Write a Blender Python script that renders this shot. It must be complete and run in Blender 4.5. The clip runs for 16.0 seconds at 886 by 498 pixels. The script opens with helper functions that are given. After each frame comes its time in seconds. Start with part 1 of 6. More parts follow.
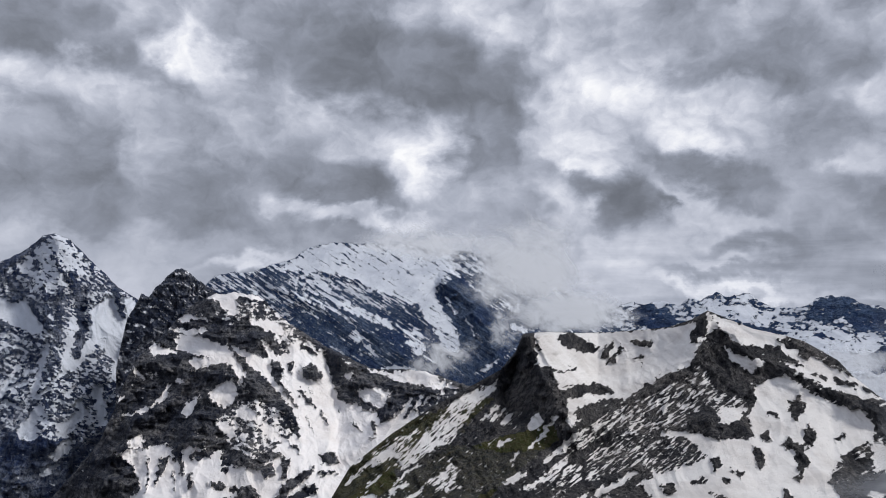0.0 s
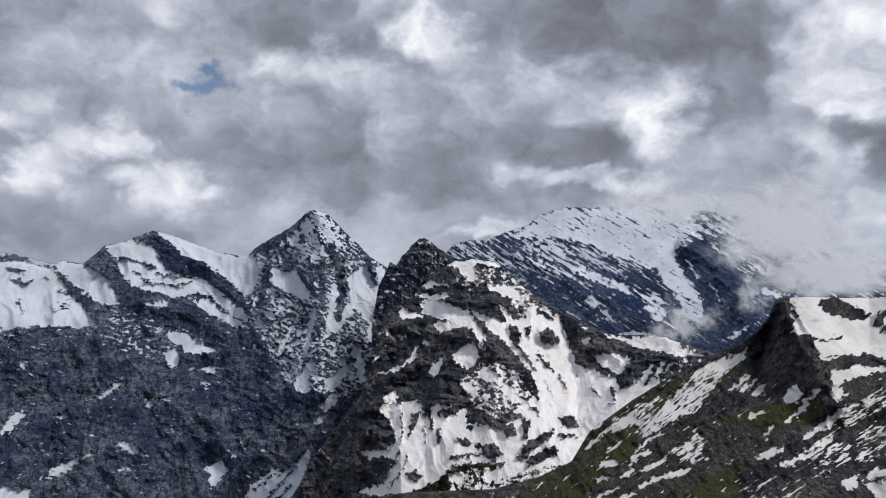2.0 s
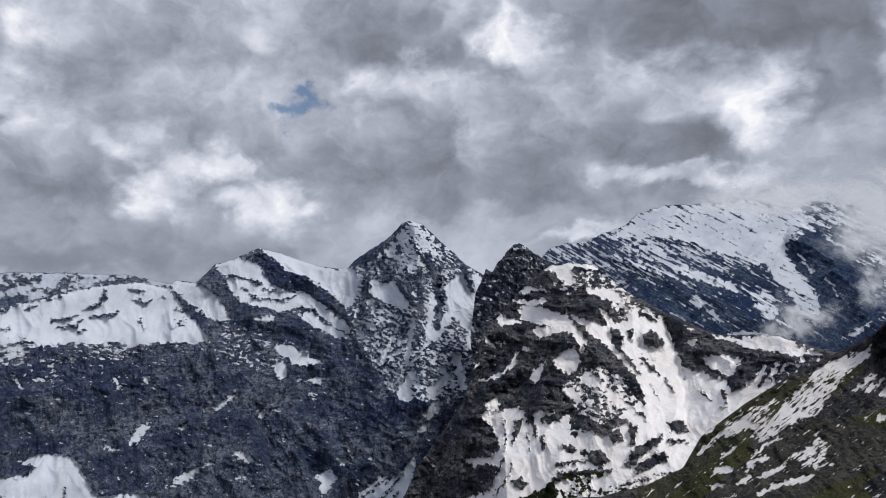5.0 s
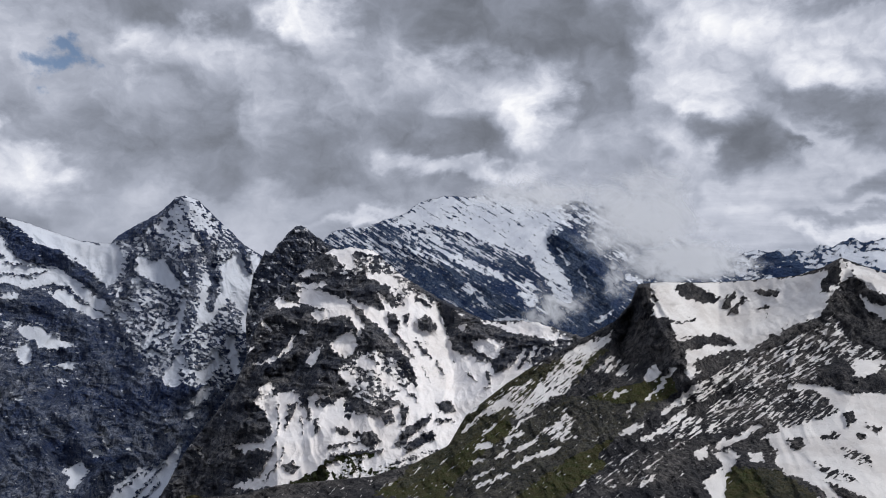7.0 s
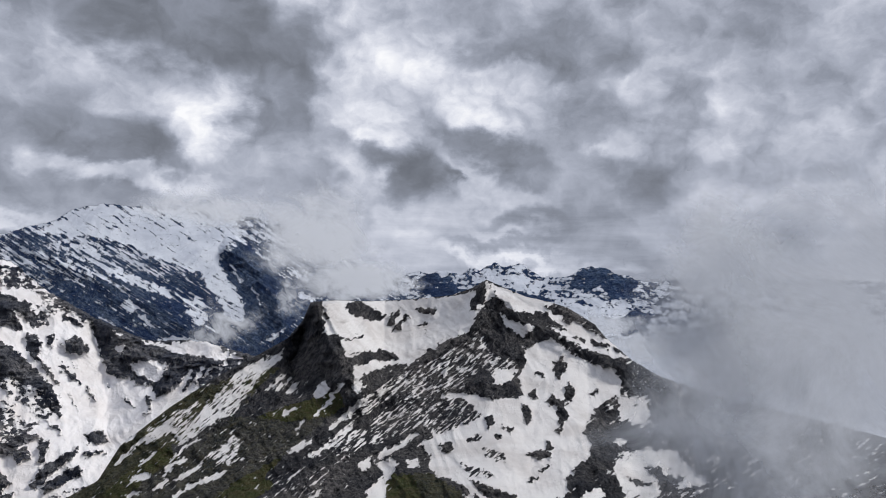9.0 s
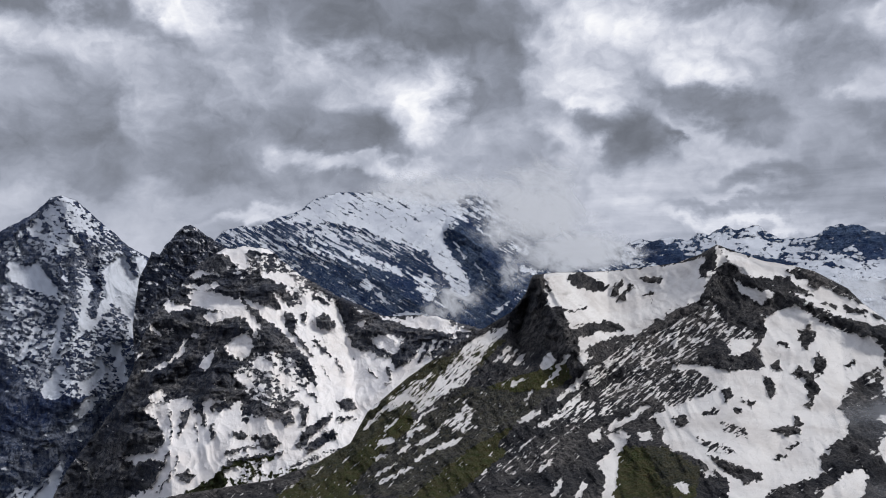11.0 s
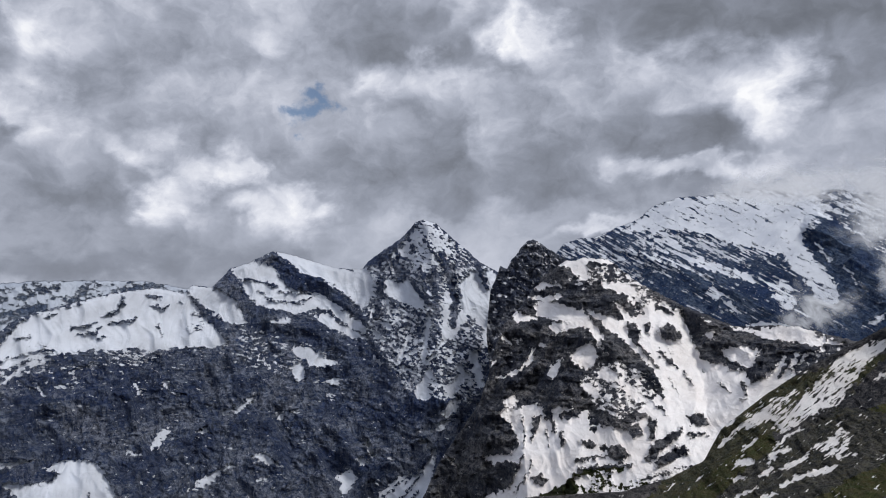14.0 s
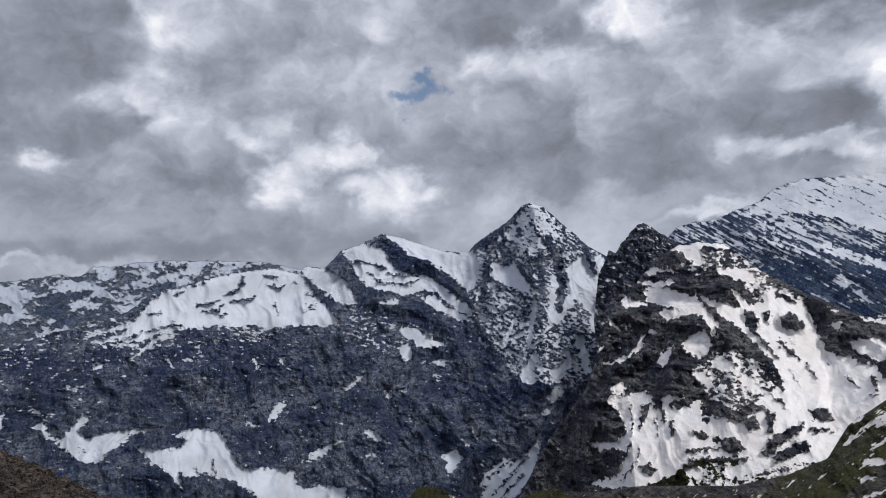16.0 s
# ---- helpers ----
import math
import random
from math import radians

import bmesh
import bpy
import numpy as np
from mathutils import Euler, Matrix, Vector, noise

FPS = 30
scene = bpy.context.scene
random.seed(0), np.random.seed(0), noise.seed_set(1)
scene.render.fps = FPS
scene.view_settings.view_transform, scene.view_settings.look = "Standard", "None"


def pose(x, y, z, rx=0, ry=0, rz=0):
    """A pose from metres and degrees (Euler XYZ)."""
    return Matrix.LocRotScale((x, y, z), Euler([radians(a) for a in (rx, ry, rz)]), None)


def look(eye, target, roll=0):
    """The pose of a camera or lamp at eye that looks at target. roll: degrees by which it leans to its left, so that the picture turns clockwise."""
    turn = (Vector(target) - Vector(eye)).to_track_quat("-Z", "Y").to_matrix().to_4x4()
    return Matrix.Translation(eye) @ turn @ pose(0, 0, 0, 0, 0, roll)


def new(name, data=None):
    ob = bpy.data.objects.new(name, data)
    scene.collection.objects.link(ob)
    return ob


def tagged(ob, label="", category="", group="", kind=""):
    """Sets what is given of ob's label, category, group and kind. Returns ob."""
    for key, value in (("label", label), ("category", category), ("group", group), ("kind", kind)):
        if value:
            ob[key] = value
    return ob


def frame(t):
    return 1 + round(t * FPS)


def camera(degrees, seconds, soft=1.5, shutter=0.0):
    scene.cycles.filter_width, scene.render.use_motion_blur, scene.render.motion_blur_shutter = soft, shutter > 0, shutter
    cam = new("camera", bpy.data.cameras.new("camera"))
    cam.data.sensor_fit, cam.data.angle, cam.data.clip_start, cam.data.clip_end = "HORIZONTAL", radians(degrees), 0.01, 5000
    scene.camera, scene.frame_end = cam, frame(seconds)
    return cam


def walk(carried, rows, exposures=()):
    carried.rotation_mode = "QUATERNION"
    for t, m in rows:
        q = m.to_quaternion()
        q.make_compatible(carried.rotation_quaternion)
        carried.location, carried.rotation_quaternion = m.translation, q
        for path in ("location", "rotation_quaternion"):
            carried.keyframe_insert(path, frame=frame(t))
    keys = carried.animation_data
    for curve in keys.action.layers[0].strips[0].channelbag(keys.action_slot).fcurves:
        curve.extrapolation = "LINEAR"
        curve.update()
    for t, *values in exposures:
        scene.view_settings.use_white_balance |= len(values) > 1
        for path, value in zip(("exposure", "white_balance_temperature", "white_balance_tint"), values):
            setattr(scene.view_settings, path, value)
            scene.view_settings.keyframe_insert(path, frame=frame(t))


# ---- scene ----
cam = camera(62.9, 16.0, soft=1.0)
EYE = 1000.0
# seconds, turn to the left, tilt up, lean: the camera is turned by hand on the summit
ROWS = [
    (0.0, -0.0, 3.5, -0.0),
    (0.5, 2.65, 2.9, 0.05),
    (1.0, 7.8, 2.36, 0.07),
    (1.5, 13.37, 1.38, 0.51),
    (2.0, 18.37, 0.94, 1.06),
    (2.5, 22.57, 1.1, 1.34),
    (3.0, 25.48, 1.8, 1.57),
    (3.2, 26.18, 2.06, 1.64),
    (3.6, 27.3, 2.42, 1.93),
    (4.0, 27.8, 2.5, 2.4),
    (4.4, 27.64, 2.34, 2.92),
    (4.8, 26.73, 2.0, 3.32),
    (5.3, 24.45, 1.39, 3.45),
    (5.5, 23.27, 1.12, 3.38),
    (6.0, 19.43, 0.45, 2.92),
    (6.5, 14.66, -0.04, 2.19),
    (7.0, 8.77, -0.19, 1.09),
    (7.5, 2.1, -0.04, 0.12),
    (8.0, -5.75, 0.71, -0.91),
    (8.2, -9.6, 1.04, -1.25),
    (8.5, -14.08, 1.33, -1.44),
    (8.8, -16.26, 1.29, -1.1),
    (9.2, -16.29, 0.88, -0.14),
    (9.6, -13.93, 0.28, 1.02),
    (10.0, -10.16, -0.28, 1.96),
    (10.3, -6.99, -0.54, 2.27),
    (10.5, -4.89, -0.64, 2.32),
    (11.0, 0.65, -0.8, 2.44),
    (11.5, 6.14, -0.67, 2.43),
    (12.0, 11.64, -0.37, 2.59),
    (12.5, 16.29, 0.13, 2.88),
    (13.0, 20.3, 0.59, 3.56),
    (13.5, 23.87, 1.1, 4.23),
    (14.0, 27.09, 1.73, 4.88),
    (14.5, 29.96, 2.2, 5.07),
    (15.0, 32.57, 2.3, 4.98),
    (15.5, 34.43, 1.93, 4.7),
    (16.0, 35.49, 1.08, 4.33),
]
walk(cam, [(t, pose(0, 0, EYE, 90 + pitch, roll, yaw)) for t, yaw, pitch, roll in ROWS])

# ---- light ----
SUN_BEARING, SUN_HEIGHT = 100.0, 44.0
sun = new("sun", bpy.data.lights.new("sun", "SUN"))
sun.data.energy, sun.data.angle, sun.data.color = 2.3, radians(16), (1.0, 0.965, 0.92)
sun_way = Vector((math.sin(radians(SUN_BEARING)) * math.cos(radians(SUN_HEIGHT)), math.cos(radians(SUN_BEARING)) * math.cos(radians(SUN_HEIGHT)), math.sin(radians(SUN_HEIGHT))))
sun.matrix_world = look(sun_way * 3000 + Vector((0, 0, EYE)), (0, 0, EYE))


class Nodes:
    """Short hand for building node trees."""

    def __init__(self, tree):
        self.tree = tree
        tree.nodes.clear()

    def add(self, kind, inputs=(), operation="", mapping="", colours=False, smooth=False, attribute=""):
        node = self.tree.nodes.new(kind)
        if operation:
            node.operation = operation
        if mapping:
            node.vector_type = mapping
        if colours:
            node.data_type = "RGBA"
        if smooth:
            node.interpolation_type = "SMOOTHSTEP"
        if attribute:
            node.attribute_name = attribute
        for key, value in dict(inputs).items():
            if isinstance(value, bpy.types.NodeSocket):
                self.tree.links.new(value, node.inputs[key])
            else:
                node.inputs[key].default_value = value
        return node

    def math(self, operation, a, b=0.0, c=0.0):
        return self.add("ShaderNodeMath", {0: a, 1: b, 2: c}, operation=operation).outputs[0]

    def vec(self, operation, a, b=(0, 0, 0)):
        return self.add("ShaderNodeVectorMath", {0: a, 1: b}, operation=operation).outputs[0]

    def scaled(self, a, k):
        return self.add("ShaderNodeVectorMath", {0: a, "Scale": k}, operation="SCALE").outputs[0]

    def noise(self, vector, scale, detail=4.0, rough=0.55, colour=False, distortion=0.0):
        node = self.add("ShaderNodeTexNoise", {"Vector": vector, "Scale": scale, "Detail": detail, "Roughness": rough, "Distortion": distortion})
        return node.outputs["Color" if colour else "Fac"]

    def span(self, value, a, b, c=0.0, d=1.0, smooth=False):
        return self.add("ShaderNodeMapRange", {0: value, 1: a, 2: b, 3: c, 4: d}, smooth=smooth).outputs[0]

    def mix(self, fac, a, b):
        node = self.add("ShaderNodeMix", {"Factor": fac}, colours=True)
        for k, value in ((6, a), (7, b)):
            if isinstance(value, bpy.types.NodeSocket):
                self.tree.links.new(value, node.inputs[k])
            else:
                node.inputs[k].default_value = (*value, 1) if len(value) == 3 else value
        return node.outputs[2]

    def ramp(self, value, stops):
        node = self.add("ShaderNodeValToRGB", {0: value})
        ramp = node.color_ramp
        while len(ramp.elements) < len(stops):
            ramp.elements.new(0.5)
        for element, (place, colour) in zip(ramp.elements, stops):
            element.position, element.color = place, (*colour, 1)
        return node.outputs[0]


# broken cloud cover
PATCHES = []


def patch(bearing, height, wide, high, turn, tone, soft):
    """A patch of cloud: where it stands and its half sizes in degrees, its turn, how light it is and how soft its rim."""
    PATCHES.append((bearing, height, wide, high, turn, tone, soft))


patch(-45.0, 17.5, 3.6, 1.9, -2, 0.64, 0.60)
patch(-37.3, 17.4, 4.6, 2.2, -2, 0.69, 0.60)
patch(-44.5, 14.2, 3.8, 1.3, -2, 0.73, 0.60)
patch(-27.9, 17.5, 6.3, 2.2, -7, 0.50, 0.50)
patch(-22.7, 16.9, 2.6, 2.1, -22, 0.55, 0.50)
patch(-19.6, 18.1, 2.6, 1.3, -12, 0.92, 0.50)
patch(-17.9, 16.6, 2.2, 1.3, -22, 0.86, 0.50)
patch(-31.0, 14.9, 2.3, 1.2, -12, 0.83, 0.60)
patch(-25.5, 15.1, 3.4, 1.0, -12, 0.76, 0.60)
patch(-22.0, 13.6, 6.1, 1.5, -12, 0.74, 0.60)
patch(-12.6, 13.8, 5.3, 1.9, -12, 0.68, 0.60)
patch(-41.3, 12.9, 4.0, 1.4, -7, 0.62, 0.60)
patch(-44.7, 9.9, 2.4, 0.9, -12, 0.77, 0.60)
patch(-41.7, 9.4, 1.5, 1.3, -32, 0.88, 0.50)
patch(-45.4, 8.0, 1.7, 1.0, -2, 0.82, 0.50)
patch(-38.1, 6.0, 2.6, 1.6, -12, 0.82, 0.50)
patch(-46.6, 5.3, 2.0, 0.8, -2, 0.75, 0.60)
patch(-31.7, 9.5, 6.7, 2.5, -12, 0.56, 0.50)
patch(-34.4, 12.4, 2.4, 1.6, -2, 0.66, 0.60)
patch(-19.4, 11.8, 6.6, 1.5, -17, 0.66, 0.50)
patch(-20.1, 7.0, 11.5, 2.4, -7, 0.54, 0.40)
patch(-25.9, 5.5, 7.9, 1.7, -7, 0.56, 0.50)
patch(-8.5, 8.8, 6.1, 1.9, -7, 0.49, 0.40)
patch(-14.4, 6.3, 8.9, 1.8, -2, 0.54, 0.40)
patch(-3.4, 13.7, 2.5, 1.4, -12, 0.84, 0.50)
patch(-6.1, 12.3, 4.3, 1.7, -12, 0.74, 0.60)
patch(-0.6, 11.3, 1.7, 3.1, 12, 0.92, 0.40)
patch(-2.0, 9.1, 1.7, 1.7, -2, 0.84, 0.50)
patch(-6.4, 6.0, 4.8, 0.7, -7, 0.82, 0.50)
patch(-9.0, 6.7, 2.2, 0.6, -17, 0.80, 0.50)
patch(-36.8, 3.5, 8.8, 1.4, 0, 0.60, 0.50)
patch(-44.3, 2.1, 5.0, 1.4, -2, 0.57, 0.50)
patch(-22.1, 3.6, 10.6, 0.9, 0, 0.67, 0.50)
patch(-15.9, 2.4, 4.0, 0.5, 2, 0.82, 0.50)
patch(-24.4, 1.5, 7.0, 1.1, -2, 0.68, 0.60)
patch(-5.8, 17.4, 9.3, 2.6, -7, 0.48, 0.40)
patch(-1.7, 17.3, 9.8, 3.1, -12, 0.47, 0.40)
patch(4.9, 14.5, 4.6, 3.6, -37, 0.45, 0.40)
patch(3.1, 10.7, 2.9, 4.3, 7, 0.51, 0.45)
patch(4.1, 6.1, 3.1, 3.5, -2, 0.62, 0.50)
patch(9.8, 16.1, 2.6, 2.3, -32, 0.80, 0.50)
patch(9.0, 12.0, 2.2, 2.6, -2, 0.72, 0.50)
patch(15.0, 14.9, 4.7, 3.1, -22, 0.78, 0.50)
patch(20.1, 13.6, 4.5, 2.6, -22, 0.74, 0.50)
patch(14.6, 15.3, 1.9, 1.6, -22, 0.90, 0.50)
patch(18.8, 12.5, 2.5, 1.2, -22, 0.87, 0.50)
patch(11.4, 10.1, 2.6, 1.1, -32, 0.82, 0.50)
patch(13.1, 11.1, 2.2, 1.1, -32, 0.80, 0.50)
patch(13.2, 7.0, 3.5, 1.8, 2, 0.46, 0.35)
patch(17.4, 6.8, 0.9, 0.6, -2, 0.45, 0.40)
patch(20.3, 9.1, 5.4, 1.3, -16, 0.47, 0.40)
patch(24.1, 6.9, 2.4, 1.4, -22, 0.50, 0.40)
patch(9.0, 6.1, 1.8, 2.0, -2, 0.86, 0.50)
patch(18.5, 4.1, 3.4, 1.1, -7, 0.72, 0.50)
patch(22.7, 5.1, 2.5, 0.7, -12, 0.68, 0.50)
patch(23.4, 3.4, 3.7, 0.6, -5, 0.54, 0.50)
patch(20.9, 1.7, 5.5, 0.4, -2, 0.57, 0.50)
patch(14.5, 1.9, 2.6, 1.1, -2, 0.74, 0.50)
patch(22.9, 0.3, 5.4, 0.4, -4, 0.87, 0.50)
patch(27.6, 0.2, 2.3, 0.5, -2, 0.80, 0.50)
patch(24.7, 16.2, 7.0, 1.0, -2, 0.52, 0.40)
patch(26.5, 12.9, 2.7, 0.8, -2, 0.80, 0.50)
patch(30.6, 13.5, 3.2, 0.8, 2, 0.80, 0.50)
patch(28.0, 11.5, 2.5, 2.8, -2, 0.52, 0.40)
patch(27.7, 8.0, 2.4, 4.2, -2, 0.56, 0.40)
patch(28.3, 3.0, 3.3, 3.5, -2, 0.58, 0.40)
patch(30.7, 9.4, 1.3, 1.1, -2, 0.74, 0.50)
patch(33.4, 11.2, 2.7, 2.0, -2, 0.65, 0.60)
patch(35.2, 13.5, 2.6, 1.3, -2, 0.60, 0.50)
patch(32.5, 5.5, 2.0, 1.6, -2, 0.48, 0.40)
patch(35.1, 7.1, 1.7, 1.3, -2, 0.52, 0.50)
patch(35.5, 2.5, 3.0, 4.0, -2, 0.66, 0.60)
patch(-61.1, 17.9, 7.5, 2.7, -9, 0.52, 0.50)
patch(-65.5, 14.2, 4.3, 1.9, -4, 0.50, 0.50)
patch(-55.4, 18.4, 2.3, 2.6, -24, 0.80, 0.50)
patch(-57.3, 13.9, 2.3, 1.4, -4, 0.83, 0.50)
patch(-54.0, 11.9, 2.0, 1.2, -4, 0.76, 0.50)
patch(-64.4, 10.4, 4.5, 1.9, -4, 0.52, 0.50)
patch(-62.1, 7.5, 6.2, 1.3, -4, 0.58, 0.50)
patch(-52.1, 18.9, 2.4, 1.5, -4, 0.72, 0.60)
patch(-56.4, 9.2, 3.6, 1.4, -4, 0.56, 0.50)
patch(-51.5, 10.4, 2.5, 1.2, -4, 0.62, 0.50)
patch(-48.5, 10.7, 1.7, 1.0, -14, 0.80, 0.50)
patch(-44.8, 8.8, 2.6, 0.9, -14, 0.84, 0.50)
patch(-48.0, 6.6, 1.8, 1.1, -4, 0.90, 0.50)
patch(-63.8, 8.9, 1.4, 0.5, -4, 0.76, 0.50)
patch(-41.5, 6.0, 2.2, 0.8, -4, 0.80, 0.50)
patch(-38.2, 5.6, 2.0, 1.6, -4, 0.84, 0.50)
patch(-60.5, 5.1, 12.4, 1.7, -4, 0.59, 0.50)
patch(-56.1, 2.6, 16.8, 1.0, -2, 0.52, 0.50)
patch(-64.9, 1.9, 4.9, 0.3, -3, 0.70, 0.50)


def build_sky():
    world = bpy.data.worlds.new("cloudy_sky")
    scene.world = world
    world.use_nodes = True
    n = Nodes(world.node_tree)
    way = n.add("ShaderNodeTexCoord").outputs["Generated"]
    xyz = n.add("ShaderNodeSeparateXYZ", {0: way}).outputs
    bearing = n.math("MULTIPLY", n.math("ARCTAN2", xyz[0], xyz[1]), 57.2958)
    height = n.math("MULTIPLY", n.math("ARCSINE", xyz[2]), 57.2958)
    flat = n.add("ShaderNodeCombineXYZ", {0: bearing, 1: height}).outputs[0]
    half = (0.5, 0.5, 0.5)
    # low cloud lies in layers, high cloud is heaped
    stretched = n.vec("MULTIPLY", way, (1.0, 1.0, 1.3))
    broad = n.vec("SUBTRACT", n.noise(stretched, 7.0, 3.0, 0.5, True), half)
    ragged = n.vec("SUBTRACT", n.noise(n.vec("ADD", stretched, n.scaled(broad, 0.05)), 14.0, 8.0, 0.54, True), half)
    torn = n.vec("ADD", n.vec("MULTIPLY", broad, (3.5, 2.0, 0.0)), n.vec("MULTIPLY", ragged, (8.0, 6.0, 0.0)))
    warped = n.vec("ADD", flat, torn)
    swirl = n.vec("ADD", stretched, n.scaled(ragged, 0.07))
    level = n.span(n.noise(swirl, 4.5, 6.0, 0.5), 0.36, 0.64, 0.56, 0.72, True)
    for i, (a, e, wide, high, turn, tone, soft) in enumerate(PATCHES):
        if i and i % 24 == 0:  # one batch after the other
            warped = n.vec("ADD", warped, n.scaled(n.add("ShaderNodeCombineXYZ", {0: level}).outputs[0], 1e-5))
        local = n.add("ShaderNodeMapping", {"Vector": warped, "Location": (a, e, 0), "Rotation": (0, 0, radians(turn)), "Scale": (wide, high, 1)}, mapping="TEXTURE").outputs[0]
        far = n.add("ShaderNodeVectorMath", {0: local}, operation="LENGTH").outputs["Value"]
        cover = n.span(far, 0.75 - soft, 1.3 + soft, 0.92, 0.0, True)
        level = n.add("ShaderNodeMix", {0: cover, 2: level, 3: tone}).outputs[0]
    # billows within the cloud, brightest where it is thin
    puffs = n.math("ABSOLUTE", n.math("SUBTRACT", n.noise(swirl, 13.0, 6.0, 0.55), 0.5))
    puffs = n.span(puffs, 0.0, 0.2, 0.5, -0.5)
    heaps = n.span(n.noise(swirl, 14.0, 8.0, 0.55), 0.3, 0.7, -0.5, 0.5)
    fine = n.math("ADD", n.math("MULTIPLY", puffs, -0.07), n.math("MULTIPLY", heaps, 0.29))
    lively = n.math("MULTIPLY", n.span(level, 0.45, 0.8, 0.45, 1.0), n.span(height, 0.5, 9.0, 0.45, 1.0, True))
    level = n.math("ADD", level, n.math("MULTIPLY", fine, lively))
    bands = n.noise(n.add("ShaderNodeCombineXYZ", {0: n.math("MULTIPLY", bearing, 0.06), 1: n.math("MULTIPLY", height, 0.6)}).outputs[0], 1.6, 6.0, 0.6, distortion=0.4)
    bands = n.math("MULTIPLY", n.math("SUBTRACT", bands, 0.5), n.math("MULTIPLY", n.span(height, 2.5, 7.0, 0.22, 0.0, True), n.span(bearing, 6.0, 13.0, 0.15, 1.0, True)))
    level = n.math("ADD", n.math("ADD", level, bands), 0.04)
    cloud = n.ramp(level, ((0.36, (0.098, 0.107, 0.130)), (0.48, (0.178, 0.194, 0.232)), (0.58, (0.270, 0.294, 0.358)), (0.68, (0.400, 0.430, 0.515)), (0.78, (0.570, 0.598, 0.690)), (0.88, (0.775, 0.795, 0.870)), (0.97, (0.965, 0.97, 0.995))))
    air = n.add("ShaderNodeTexSky")
    air.sky_type, air.sun_disc, air.sun_elevation, air.sun_rotation, air.altitude = "NISHITA", False, radians(SUN_HEIGHT), radians(SUN_BEARING), 2900.0
    air_lit = n.scaled(air.outputs[0], 0.08)
    # one torn gap of blue
    torn_more = n.vec("ADD", warped, n.vec("MULTIPLY", n.vec("SUBTRACT", n.noise(way, 60.0, 4.0, 0.6, True), half), (2.2, 1.8, 0.0)))
    gap = n.add("ShaderNodeMapping", {"Vector": torn_more, "Location": (-35.8, 13.3, 0), "Scale": (1.35, 0.9, 1)}, mapping="TEXTURE").outputs[0]
    gap = n.add("ShaderNodeVectorMath", {0: gap}, operation="LENGTH").outputs["Value"]
    cover = n.span(gap, 0.4, 1.35, 0.15, 1.0, True)
    colour = n.mix(cover, air_lit, cloud)
    back = n.add("ShaderNodeBackground", {0: colour, 1: 1.0})
    n.add("ShaderNodeOutputWorld", {0: back.outputs[0]})


build_sky()


